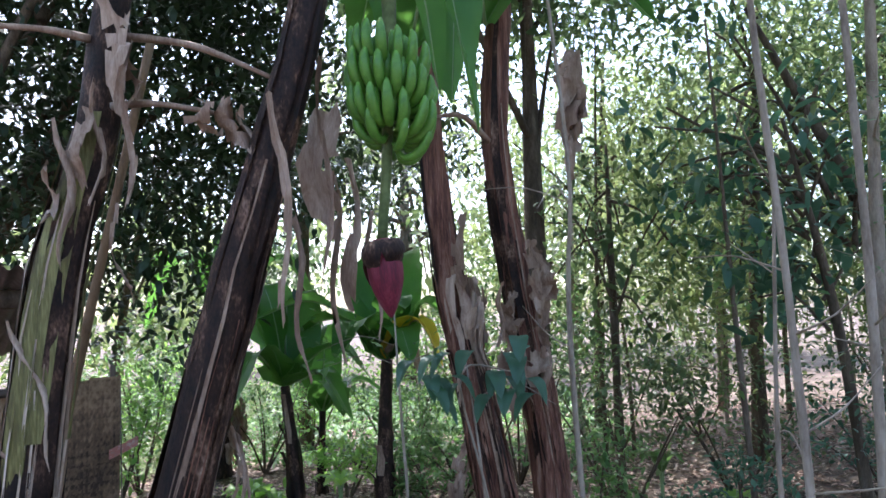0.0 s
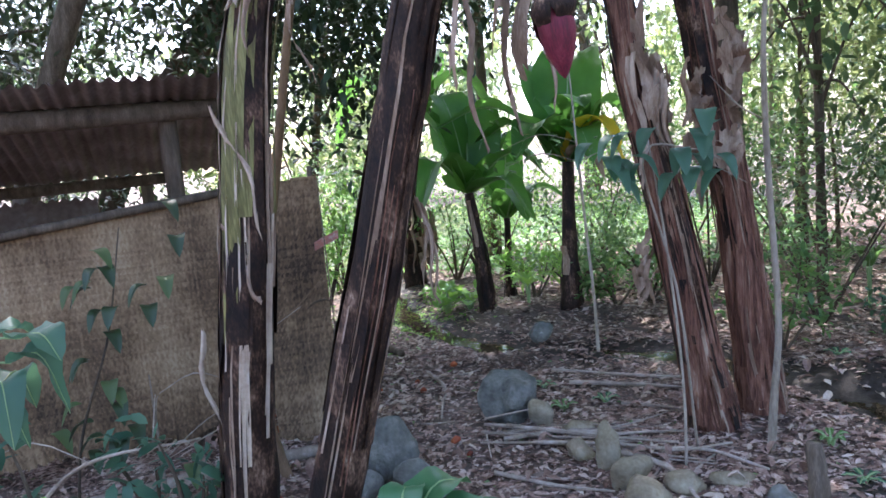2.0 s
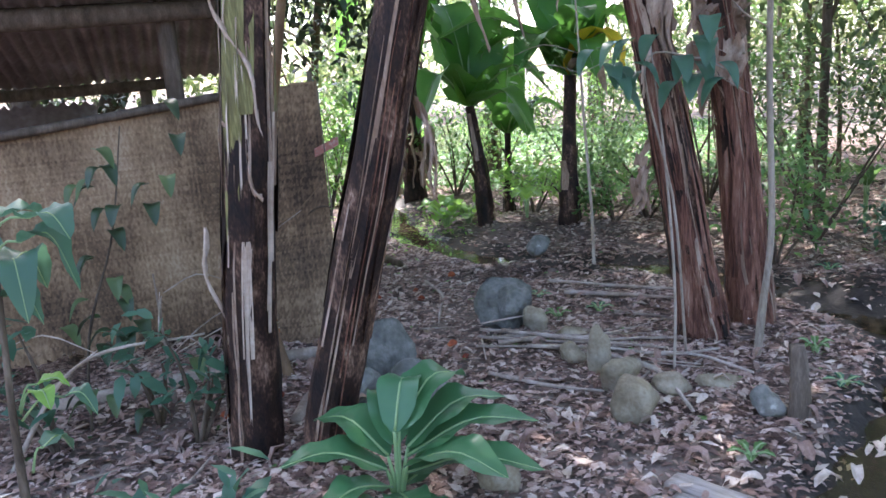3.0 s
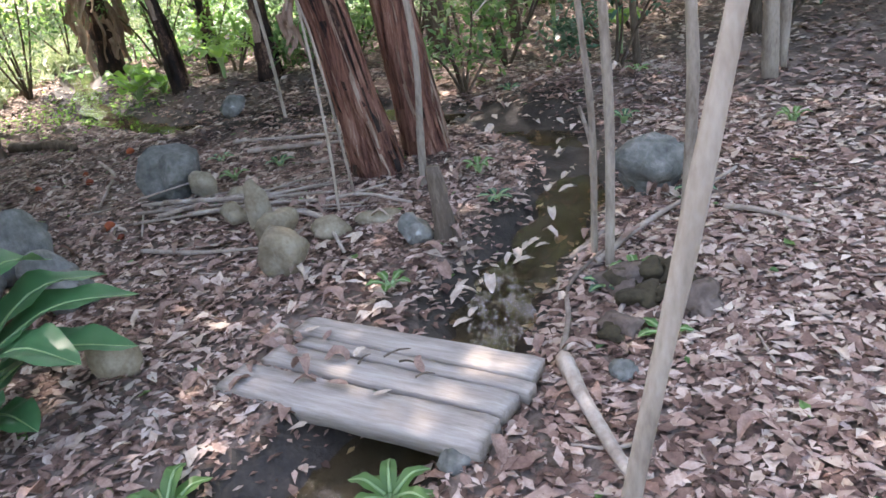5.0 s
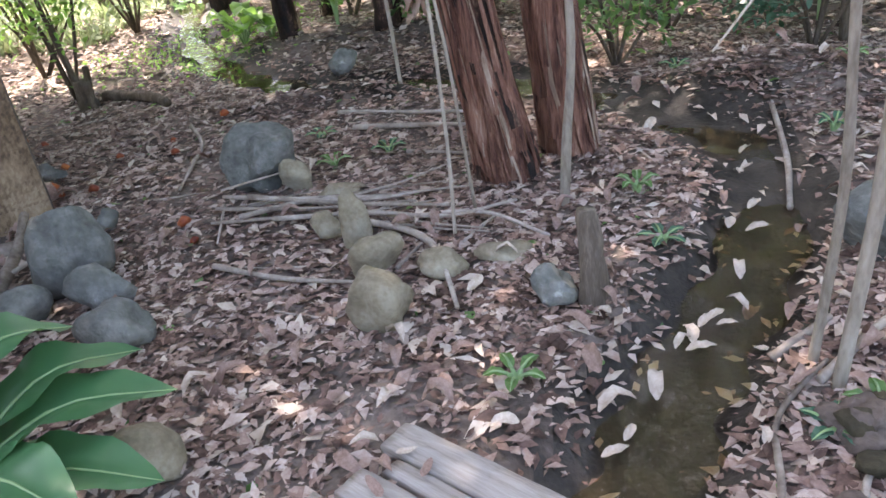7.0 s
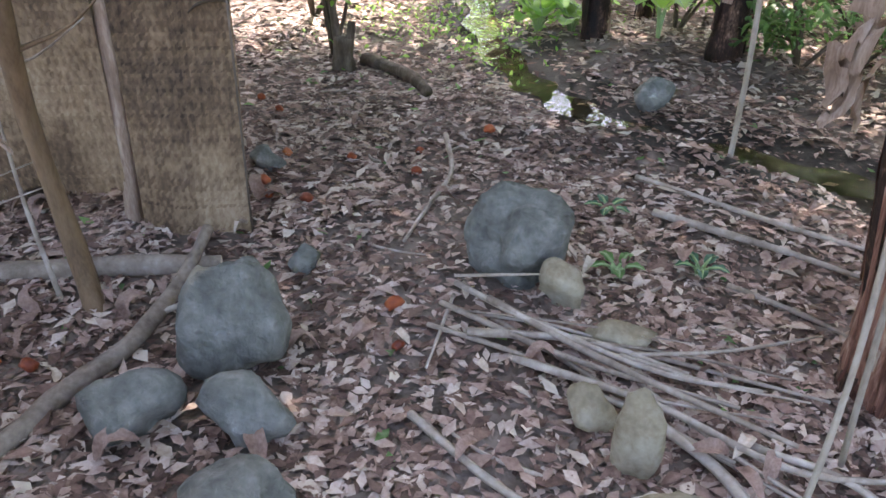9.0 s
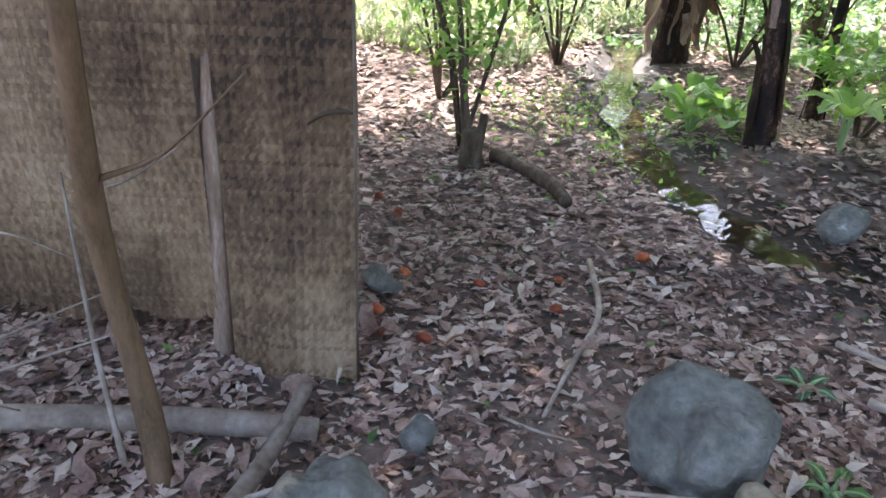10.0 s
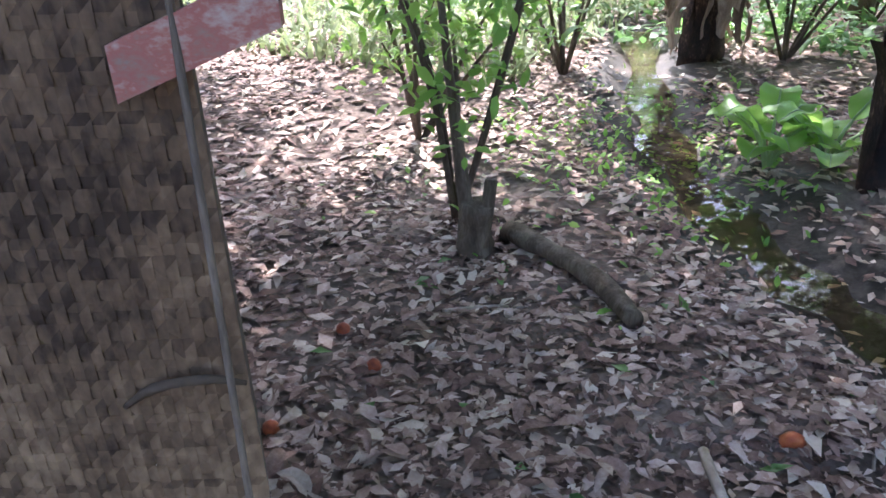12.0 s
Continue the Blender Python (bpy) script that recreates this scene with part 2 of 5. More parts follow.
def tube(points, radii, seg=8, n=12, rough=0.0, seed=0.0, cap=True):
    """Tapered round tube along a smooth curve; rough gives an uneven skin."""
    c = spline(points, n)
    r = np.interp(np.linspace(0, 1, n), np.linspace(0, 1, len(radii)), radii)
    vs, fs = [], []
    up = Vector((0.31, 0.95, 0.05))
    for i in range(n):
        d = Vector(c[min(i + 1, n - 1)] - c[max(i - 1, 0)]).normalized()
        a = d.cross(up).normalized()
        b = a.cross(d).normalized()
        for k in range(seg):
            w = 2 * math.pi * k / seg
            q = r[i]
            if rough:
                q *= 1 + rough * noise.noise(Vector((math.cos(w) * 1.7 + seed, math.sin(w) * 1.7, i * 0.45 + seed)))
            vs.append(Vector(c[i]) + a * (math.cos(w) * q) + b * (math.sin(w) * q))
    for i in range(n - 1):
        for k in range(seg):
            fs.append((i * seg + k, i * seg + (k + 1) % seg, (i + 1) * seg + (k + 1) % seg, (i + 1) * seg + k))
    if cap:
        fs.append(tuple(range(seg - 1, -1, -1)))
        fs.append(tuple((n - 1) * seg + k for k in range(seg)))
    return vs, fs


def rock_mesh(sx, sy, sz, seed, sub=3, rough=0.28, flat=0.0):
    bm = bmesh.new()
    bmesh.ops.create_icosphere(bm, subdivisions=sub, radius=1.0)
    for v in bm.verts:
        p = v.co.copy()
        k = 1 + rough * noise.noise(p * 0.9 + Vector((seed, seed * 2, 0))) + rough * 0.4 * noise.noise(p * 2.3 + Vector((0, seed, seed))) + 0.03 * noise.noise(p * 7 + Vector((seed, 0, 0)))
        k = min(k, 0.62 / max(0.62, abs(p.dot(Vector((math.sin(seed * 3), math.cos(seed * 3), 0.5)).normalized()))) * 1.02 * k + 0.0) if rough > 0.2 else k
        v.co = Vector((p.x * sx * k, p.y * sy * k, p.z * sz * k * (1 - flat * (p.z > 0.6))))
    out = [v.co.copy() for v in bm.verts], [tuple(v.index for v in f.verts) for f in bm.faces]
    bm.free()
    return out


def blade(points, width, n=10, m=4, fold=0.25, wave=0.0, tear=0.0, seed=0, tip=0.6, side=None):
    """A leaf along a curve: pointed at both ends, folded along the rib; tear splits the edge."""
    c = spline(points, n)
    rs = random.Random(seed)
    vs, fs = [], []
    for i in range(n):
        s = i / (n - 1)
        w = width * (math.sin(math.pi * min(1, s ** tip * 0.97 + 0.03))) ** 0.7
        d = Vector(c[min(i + 1, n - 1)] - c[max(i - 1, 0)]).normalized()
        a = d.cross(Vector(side) if side else Vector((0, 0, 1)))
        a = a.normalized() if a.length > 1e-3 else Vector((1, 0, 0))
        u = a.cross(d).normalized()
        for k in range(-m, m + 1):
            q = k / m
            lift = fold * abs(q) * w + wave * math.sin(s * 17 + q * 3 + seed) * abs(q) * w
            pull = rs.uniform(-tear, tear) * w if abs(k) == m else 0
            vs.append(Vector(c[i]) + a * (q * w * 0.5) + u * lift + d * pull)
    row = 2 * m + 1
    for i in range(n - 1):
        for k in range(row - 1):
            if tear and k in (0, row - 2) and rs.random() < tear * 0.6:
                continue
            fs.append((i * row + k, i * row + k + 1, (i + 1) * row + k + 1, (i + 1) * row + k))
    return vs, fs


def leaf_cloud(centres, size, droop=0.3, thin=0.42, flat=False, seed=1, spread=1.0):
    """Many small four-point leaves, bent along the rib, at the given centres."""
    g = np.random.default_rng(seed)
    c = np.asarray(centres, float)
    n = len(c)
    yaw = g.uniform(0, 2 * np.pi, n)
    pit = g.normal(-droop, 0.12 if flat else 0.45, n)
    d = np.stack([np.cos(yaw) * np.cos(pit), np.sin(yaw) * np.cos(pit), np.sin(pit)], 1)
    a = np.stack([-np.sin(yaw), np.cos(yaw), g.normal(0, 0.12 if flat else 0.45, n)], 1)
    a /= np.linalg.norm(a, axis=1)[:, None]
    u = np.cross(d, a)
    s = (size * g.uniform(0.55, 1.35, n))[:, None]
    w = s * thin * g.uniform(0.8, 1.2, n)[:, None]
    curl = g.normal(0.12 if not flat else 0.08, 0.12, n)[:, None]
    base, tipp = c - d * s * 0.5, c + d * s * 0.5 - u * s * curl
    mid = c + u * s * (0.02 if flat else 0.05)
    rise = g.normal(0.03, 0.05, n)[:, None] if flat else 0.1
    i = np.arange(n)[:, None]
    if flat:
        v = np.stack([base, mid - d * s * 0.06 + a * w * 0.5 + u * s * rise, tipp, mid - d * s * 0.06 - a * w * 0.5 + u * s * rise, mid], 1).reshape(-1, 3)
        i = i * 5
        f = np.concatenate([i + [0, 1, 4], i + [1, 2, 4], i + [2, 3, 4], i + [3, 0, 4]], 0)
    else:
        lo, hi = c - d * s * 0.2 + u * s * 0.06, c + d * s * 0.18 + u * s * (0.06 - curl * 0.3)
        v = np.stack([base, lo + a * w * 0.46, hi + a * w * 0.4, tipp, hi - a * w * 0.4, lo - a * w * 0.46], 1).reshape(-1, 3)
        i = i * 6
        f = np.concatenate([i + [0, 1, 5], i + [1, 2, 5], i + [2, 4, 5], i + [2, 3, 4]], 0)
    return v, f


def quick(name, v, f, mat, parent=None):
    me = bpy.data.meshes.new(name)
    me.vertices.add(len(v))
    me.vertices.foreach_set("co", np.ascontiguousarray(v, np.float32).ravel())
    me.loops.add(f.size)
    me.loops.foreach_set("vertex_index", np.ascontiguousarray(f, np.int32).ravel())
    me.polygons.add(len(f))
    me.polygons.foreach_set("loop_start", np.arange(0, f.size, f.shape[1], dtype=np.int32))
    me.update(calc_edges=True)
    me.materials.append(mat)
    ob = new(name, me)
    if parent is not None:
        ob.parent = parent
    return ob


# ---- the ground: one sheet with the stream bed in it ----
STREAM = spline([(-3.4, 9.5), (-2.7, 7.9), (-2.26, 7.05), (-1.66, 6.3), (-1.28, 6.0), (-0.8, 5.75), (-0.15, 5.7), (0.35, 5.6), (0.8, 5.2), (1.2, 4.75), (1.47, 4.35), (1.48, 4.0),
                 (1.35, 3.55), (1.2, 3.22), (1.02, 2.92), (0.9, 2.66), (0.82, 2.42), (0.6, 2.05), (0.34, 1.73), (0.1, 1.6), (-0.2, 1.5), (-0.9, 1.1), (-2.0, 0.6), (-4.0, 0.1)], 140)


def stream_dist(x, y):
    x, y = np.asarray(x, float), np.asarray(y, float)
    best = np.full(x.shape, 9.0)
    for i in range(len(STREAM) - 1):
        a, b = STREAM[i], STREAM[i + 1]
        ab = b - a
        t = np.clip(((x - a[0]) * ab[0] + (y - a[1]) * ab[1]) / (ab @ ab), 0, 1)
        best = np.minimum(best, np.hypot(x - a[0] - ab[0] * t, y - a[1] - ab[1] * t))
    return best


def base_height(x, y):
    x, y = np.asarray(x, float), np.asarray(y, float)
    return 0.02 + 0.012 * np.clip(y, -3, 9) + 0.05 * np.clip(x - 2.2, 0, 12)


def height(x, y):
    x, y = np.asarray(x, float), np.asarray(y, float)
    z = base_height(x, y)
    d = stream_dist(x, y)
    deep = 0.14 * np.clip((4.4 - y) / 0.8, 0.5, 1)
    z = z - deep * np.exp(-(d / 0.23) ** 4)
    # bank behind the ditch, under the young banana plants
    z = z + 0.14 * np.exp(-(((x + 0.85) / 0.75) ** 2 + ((y - 6.95) / 0.45) ** 2))
    # soil ridge beside the ditch
    z = z + 0.09 * np.exp(-((y - 5.42 - 0.12 * (x + 0.9)) / 0.12) ** 2 - ((x + 0.7) / 0.7) ** 2)
    # rise across the stream
    z = z + 0.22 * np.exp(-(((x - 1.75) / 0.6) ** 2 + ((y - 5.0) / 0.3) ** 2))
    z = z + 0.018 * np.sin(x * 3.1 + y * 1.7) * np.sin(y * 2.6 - x) + 0.008 * np.sin(x * 9 + 2 * np.sin(y * 4)) * np.sin(y * 8.3)
    return z


def gz(x, y):
    return float(height(x, y))


def axis(lo, hi, step, out):
    core = np.arange(lo, hi + step / 2, step)
    grow = step * np.cumsum(1.16 ** np.arange(1, 60))
    g = grow[grow < out]
    return np.concatenate([lo - g[::-1], core, hi + g])


gx, gy = axis(-4.2, 4.0, 0.05, 900), axis(-0.6, 9.0, 0.05, 900)
GX, GY = np.meshgrid(gx, gy)
GZ = height(GX, GY) + 0.006 * rng.standard_normal(GX.shape) * (np.abs(GX) < 4.5) * (GY < 9.5) * (GY > -1)
nx, ny = len(gx), len(gy)
ii = (np.arange(ny - 1)[:, None] * nx + np.arange(nx - 1)[None, :]).ravel()[:, None]
ground = quick("ground", np.stack([GX, GY, GZ], -1).reshape(-1, 3), np.concatenate([ii, ii + 1, ii + nx + 1, ii + nx], 1), M_SOIL)
ground.data.materials.append(M_MUD)
SD = stream_dist((GX[:-1, :-1] + 0.025), (GY[:-1, :-1] + 0.025)).ravel()
wet = np.where(GY[:-1, :-1].ravel() > 4.7, 0.36, 0.27) + 0.06 * np.sin(GX[:-1, :-1].ravel() * 5) * np.sin(GY[:-1, :-1].ravel() * 7)
ground.data.polygons.foreach_set("material_index", (SD < wet).astype(np.int32))
ground.data.polygons.foreach_set("use_smooth", np.ones(len(ground.data.polygons), bool))
tagged(ground, "brown forest soil under dry fallen leaves", "ground", kind="structure")

# water: a ribbon that fills the bed
wv, wf = [], []
for i in range(0, len(STREAM)):
    d = STREAM[min(i + 1, len(STREAM) - 1)] - STREAM[max(i - 1, 0)]
    d = np.array([-d[1], d[0]]) / np.linalg.norm(d)
    near = STREAM[i][1] < 4.3
    lvl = float(base_height(*STREAM[i])) - (0.095 if near else 0.035)
    w = 0.145 + 0.03 * math.sin(i * 0.9) if near else 0.11 + 0.04 * math.sin(i * 1.3)
    for s in (-w, -w * 0.35, w * 0.35, w):
        wv.append((*(STREAM[i] + d * s), lvl))
for i in range(len(STREAM) - 1):
    for k in range(3):
        wf.append((i * 4 + k, i * 4 + k + 4, i * 4 + k + 5, i * 4 + k + 1))
water = tagged(part("water", (wv, wf), M_WATER), "shallow brown stream water in a narrow muddy bed", "water", kind="structure")

# ---- plank footbridge ----
def plank(a, b, width, thick, seed, label):
    """A weathered board from a to b with worn, uneven edges and split ends."""
    a, b = Vector(a), Vector(b)
    d = (b - a).normalized()
    s = Vector((0, 0, 1)).cross(d).normalized()
    u = d.cross(s)
    n, vs, fs = 26, [], []
    prof = [(-0.5, -1), (-0.5, -0.15), (-0.46, 0), (-0.2, 0.02), (0.0, 0), (0.2, 0.02), (0.46, 0), (0.5, -0.15), (0.5, -1)]
    for i in range(n):
        t = i / (n - 1)
        for k, (q, h) in enumerate(prof):
            e = 0.07 * noise.noise(Vector((t * 5, q * 3, seed))) + 0.03 * noise.noise(Vector((t * 17, q * 5, seed + 3)))
            end = (0.012 * noise.noise(Vector((q * 9, seed, i)))) if i in (0, n - 1) else 0
            vs.append(a + (b - a) * t + d * end + s * (q * width * (1 + e)) + u * (h * thick + 0.004 * noise.noise(Vector((t * 9, q * 6, seed + 8))) - 0.006 * (i in (0, n - 1))))
    m = len(prof)
    for i in range(n - 1):
        for k in range(m):
            fs.append((i * m + k, (i + 1) * m + k, (i + 1) * m + (k + 1) % m, i * m + (k + 1) % m))
    fs += [tuple(range(m)), tuple((n - 1) * m + k for k in range(m - 1, -1, -1))]
    own = Matrix(((d.x, s.x, u.x, a.x), (d.y, s.y, u.y, a.y), (d.z, s.z, u.z, a.z), (0, 0, 0, 1)))
    inv = own.inverted()
    ob = part("plank", ([inv @ v for v in vs], fs), M_PLANK, at=own)
    return tagged(ob, label, "plank", "footbridge planks")


plank((0.19, 2.50, 0.10), (0.965, 1.997, 0.115), 0.105, 0.04, 1, "grey weathered board lying across the stream")
plank((0.20, 2.39, 0.095), (0.93, 1.915, 0.105), 0.055, 0.04, 3, "narrow grey strip split from a board, across the stream")
plank((0.10, 2.345, 0.095), (0.86, 1.853, 0.11), 0.10, 0.045, 5, "grey weathered board with a split, across the stream")
plank((-0.02, 2.257, 0.085), (0.79, 1.73, 0.115), 0.145, 0.06, 9, "wide grey worn board lying across the stream")


# ---- rocks ----
def rock(x, y, sx, sy, sz, mat, label, seed, turn=0.0, sink=0.35, tilt=0.0, rough=0.42):
    ob = part("rock", rock_mesh(sx, sy, sz, seed, 4 if sx > 0.14 else 3, rough), mat)
    ob.matrix_basis = pose(x, y, gz(x, y) + sz * (1 - sink), tilt, 0, turn)
    return tagged(ob, label, "rock", "loose rocks")


rock(-0.76, 4.24, 0.165, 0.15, 0.175, M_ROCK, "large rounded blue-grey rock on dry leaves", 1.3, 10)
rock(-0.55, 4.13, 0.082, 0.07, 0.085, M_STONE, "small round tan stone beside the large grey rock", 2.1, 0, 0.2)
rock(-0.33, 4.01, 0.114, 0.055, 0.045, M_STONE, "flat greenish stone among dry sticks", 3.7, 15)
rock(0.045, 3.07, 0.11, 0.085, 0.125, M_STONE, "upright rounded tan stone on the leaf litter", 4.4, 20, 0.25, -12)
rock(-0.135, 3.57, 0.06, 0.05, 0.145, M_STONE, "narrow upright stone with moss on it", 5.2, 0, 0.2)
rock(-0.03, 3.39, 0.095, 0.07, 0.1, M_STONE, "blocky mossy stone between upright stones", 10.3, 30, 0.25)
rock(-0.29, 3.67, 0.07, 0.06, 0.065, M_STONE, "small grey-tan stone behind upright stones", 6.6, 0, 0.25)
rock(0.21, 3.36, 0.095, 0.07, 0.06, M_STONE, "low oval tan stone on leaf litter", 7.3, -12, 0.3)
rock(0.61, 3.14, 0.085, 0.07, 0.075, M_ROCK, "grey stone beside a short stump", 8.9, 0, 0.3)
rock(0.43, 3.45, 0.12, 0.07, 0.04, M_STONE, "flat brown stone half sunk in soil", 9.1, 0, 0.7)
rock(-1.27, 3.43, 0.165, 0.15, 0.2, M_ROCK, "tall grey boulder in a row of stones", 11.2, -20, 0.25)
rock(-1.03, 3.21, 0.115, 0.1, 0.105, M_ROCK, "grey block-like stone in a row of stones", 12.8, 12, 0.25)
rock(-0.84, 2.98, 0.13, 0.1, 0.1, M_ROCK, "pale grey stone near broad green leaves", 13.1, 5, 0.3)
rock(-1.30, 3.08, 0.13, 0.10, 0.10, M_ROCK, "dark grey stone in a row of stones", 14.5, 40, 0.3)
rock(-0.45, 2.41, 0.08, 0.075, 0.085, M_STONE, "tan stone beside broad green leaves", 15.4, 0, 0.3)
rock(-1.40, 3.91, 0.055, 0.05, 0.06, M_ROCK, "small grey stone by the hut wall", 16.2)
rock(-2.02, 4.45, 0.09, 0.07, 0.06, M_ROCK, "small grey stone behind the hut wall", 16.9)
rock(-0.80, 6.1, 0.105, 0.09, 0.09, M_ROCK, "grey stone in the wet ditch", 17.5, 0, 0.25)
rock(1.76, 3.43, 0.2, 0.16, 0.15, M_ROCK, "broad blue-grey boulder on the stream bank", 18.8, 25, 0.35)
rock(1.22, 2.0, 0.045, 0.04, 0.03, M_ROCK, "small dark stone at the end of a plank", 21.7)
rock(0.7, 1.71, 0.06, 0.05, 0.035, M_ROCK, "grey stone that carries the plank ends", 22.5)


gc = np.random.default_rng(77)
for k in range(16):
    x, y, r = gc.normal(1.46, 0.1), gc.normal(2.42, 0.17), gc.uniform(0.03, 0.075)
    rock(x, y, r * 1.2, r, r * 0.75, M_MOSS if k % 2 else M_SOIL, "clod of dark crumbly soil on the stream bank", 30.0 + k * 1.7, gc.uniform(0, 180), 0.45, 0, 0.7)


# ---- banana plants ----
def sheaths(points, radii, count, seed, mats, parent, zlo=0.0, zhi=1.0, flare=0.012, peel=0.0, wide=(0.12, 0.5), aim=None):
    """Overlapping strips of old sheath round the stem, each a piece of its own."""
    rs = random.Random(seed)
    c = spline(points, 40)
    rr = np.interp(np.linspace(0, 1, 40), np.linspace(0, 1, len(radii)), radii)
    for k in range(count):
        a0 = rs.uniform(0, 2 * math.pi) if aim is None else rs.gauss(aim, 0.7)
        i0 = int(rs.uniform(zlo, max(zlo, zhi - 0.35)) * 39)
        i1 = min(39, i0 + int(rs.uniform(6, 20)))
        if i1 - i0 < 4:
            continue
        half = rs.uniform(*wide)
        vs, fs = [], []
        idx = list(range(i0, i1, 2))
        loose = rs.random() < peel
        for j, i in enumerate(idx):
            s = j / (len(idx) - 1)
            w = half * (0.55 + 0.45 * math.sin(math.pi * min(1, s + 0.15))) * (1 + 0.3 * noise.noise(Vector((i * 0.7, k, seed))))
            out = rr[i] * 1.03 + flare * rs.random() + (0.10 * (s - 0.6) ** 2 * 4 if loose and s > 0.6 else 0)
            for q in (-1, -0.35, 0.35, 1):
                ang = a0 + q * w + 0.12 * noise.noise(Vector((i * 0.4, k * 3.1, 0)))
                edge = 0.008 * abs(q) * rs.random()
                vs.append((c[i][0] + math.cos(ang) * (out + edge), c[i][1] + math.sin(ang) * (out + edge), c[i][2]))
        for j in range(len(idx) - 1):
            for q in range(3):
                fs.append((j * 4 + q, j * 4 + q + 1, j * 4 + q + 5, j * 4 + q + 4))
        part("sheath", (vs, fs), rs.choice(mats), parent)


def hang(parent, top, length, width, seed, sway=(0, 0), mat=None, name="dead_leaf"):
    """A dry leaf or strip that hangs from a point, twisted and torn."""
    rs = random.Random(seed)
    x, y, z = top
    n, vs, fs = 11, [], []
    tw = rs.uniform(-1.2, 1.2)
    a0 = rs.uniform(0, 3.1)
    for i in range(n):
        s = i / (n - 1)
        w = width * (0.35 + 0.65 * math.sin(math.pi * min(0.97, 0.12 + s * 0.86))) * rs.uniform(0.72, 1.1)
        cx = x + sway[0] * s + 0.02 * math.sin(s * 7 + seed)
        cy = y + sway[1] * s + 0.02 * math.cos(s * 6 + seed)
        cz = z - length * s
        for q in (-1, -0.4, 0, 0.4, 1):
            r = abs(q) * w * 0.5
            side = 1 if q >= 0 else -1
            vs.append((cx + math.cos(a0 + tw * s + 0.9 * q * side) * r * side, cy + math.sin(a0 + tw * s + 0.9 * q) * r * side, cz + rs.uniform(-0.03, 0.03) * abs(q)))
    for i in range(n - 1):
        for k in range(4):
            if k in (0, 3) and rs.random() < 0.16:
                continue
            fs.append((i * 5 + k, i * 5 + k + 1, i * 5 + k + 6, i * 5 + k + 5))
    return part(name, (vs, fs), mat or M_HUSK, parent)


def pseudostem(parent, points, radii, mat, seed, n=34, seg=18):
    return part("pseudostem", tube(points, radii, seg, n, 0.22, seed), mat, parent)


def crown_leaf(parent, points, width, seed, mat=None, tear=0.0, fold=0.22, name="leaf", n=18, label=""):
    ob = part(name, blade(points, width, n, 4, fold, 0.05, tear, seed, 0.75), mat or M_BLEAF, parent, label)
    part("midrib", tube([Vector(p) - Vector((0, 0, 0.004)) for p in points], [0.012, 0.008, 0.002], 6, 12), M_RIB if (mat in (None, M_BLEAF, M_GINGER)) else M_HUSK, ob)
    return ob


# first plant: yellow-green streaked stem near the hut
T1 = [(-1.6, 2.6, -0.1), (-1.54, 2.58, 0.6), (-1.42, 2.55, 1.4), (-1.34, 2.55, 2.09), (-1.19, 2.55, 2.7), (-1.12, 2.55, 3.4)]
R1 = [0.12, 0.105, 0.1, 0.09, 0.075, 0.06]
p1 = empty("banana_plant", (0, 0, 0), "old banana plant with a streaked brown and yellow-green stem", "banana plant", "tall banana plants")
pseudostem(p1, T1, R1, M_STEM, 1.7)
sheaths(T1, R1, 26, 11, [M_STEM, M_STEM, M_HUSK], p1, 0, 0.75)
sheaths(T1, R1, 8, 12, [M_STEM_GREEN], p1, 0.3, 0.85, 0.012, 0, (0.15, 0.4), -1.9)
sheaths(T1, R1, 15, 13, [M_HUSK, M_PALE], p1, 0.0, 0.8, 0.016, 0, (0.03, 0.1), -1.4)
for k, (top, ln, wd, sw) in enumerate([((-1.02, 2.4, 2.9), 0.56, 0.05, (0.0, 0)), ((-1.13, 2.4, 2.76), 0.42, 0.05, (0.0, 0)), ((-1.26, 2.4, 2.64), 0.5, 0.06, (0.03, 0)),
                                     ((-1.1, 2.42, 3.08), 0.4, 0.16, (0.05, 0)), ((-1.2, 2.42, 2.7), 0.28, 0.14, (0, 0)), ((-1.1, 2.44, 2.36), 0.36, 0.05, (0.06, 0)), ((-1.05, 2.42, 3.0), 0.3, 0.12, (0.03, 0)),
                                     ((-1.3, 2.42, 2.5), 0.22, 0.09, (-0.01, 0)), ((-1.42, 2.42, 1.95), 0.5, 0.045, (0.16, 0)), ((-1.45, 2.44, 1.5), 0.3, 0.04, (0.13, 0))]):
    hang(p1, top, ln, wd, 40 + k, sw)
for k, pts in enumerate([[(-1.1, 2.5, 2.97), (-0.8, 2.45, 2.9), (-0.54, 2.45, 2.78)], [(-1.12, 2.5, 2.71), (-0.95, 2.45, 2.7), (-0.74, 2.45, 2.66)], [(-1.2, 2.5, 2.96), (-1.4, 2.45, 2.99), (-1.9, 2.45, 3.03)]]):
    part("dry_petiole", tube(pts, [0.016, 0.012, 0.008], 6, 10, 0.3, k), M_HUSK, p1)
for k, (x, z, ln, wd) in enumerate([(-0.78, 2.69, 0.12, 0.13), (-0.7, 2.7, 0.17, 0.14), (-0.63, 2.66, 0.16, 0.12)]):
    hang(p1, (x, 2.42, z), ln, wd, 510 + k, (0.04, 0))
hang(p1, (-1.66, 2.5, 1.08), 0.5, 0.05, 52, (0.05, -0.02), M_PALE, "loose_strip")

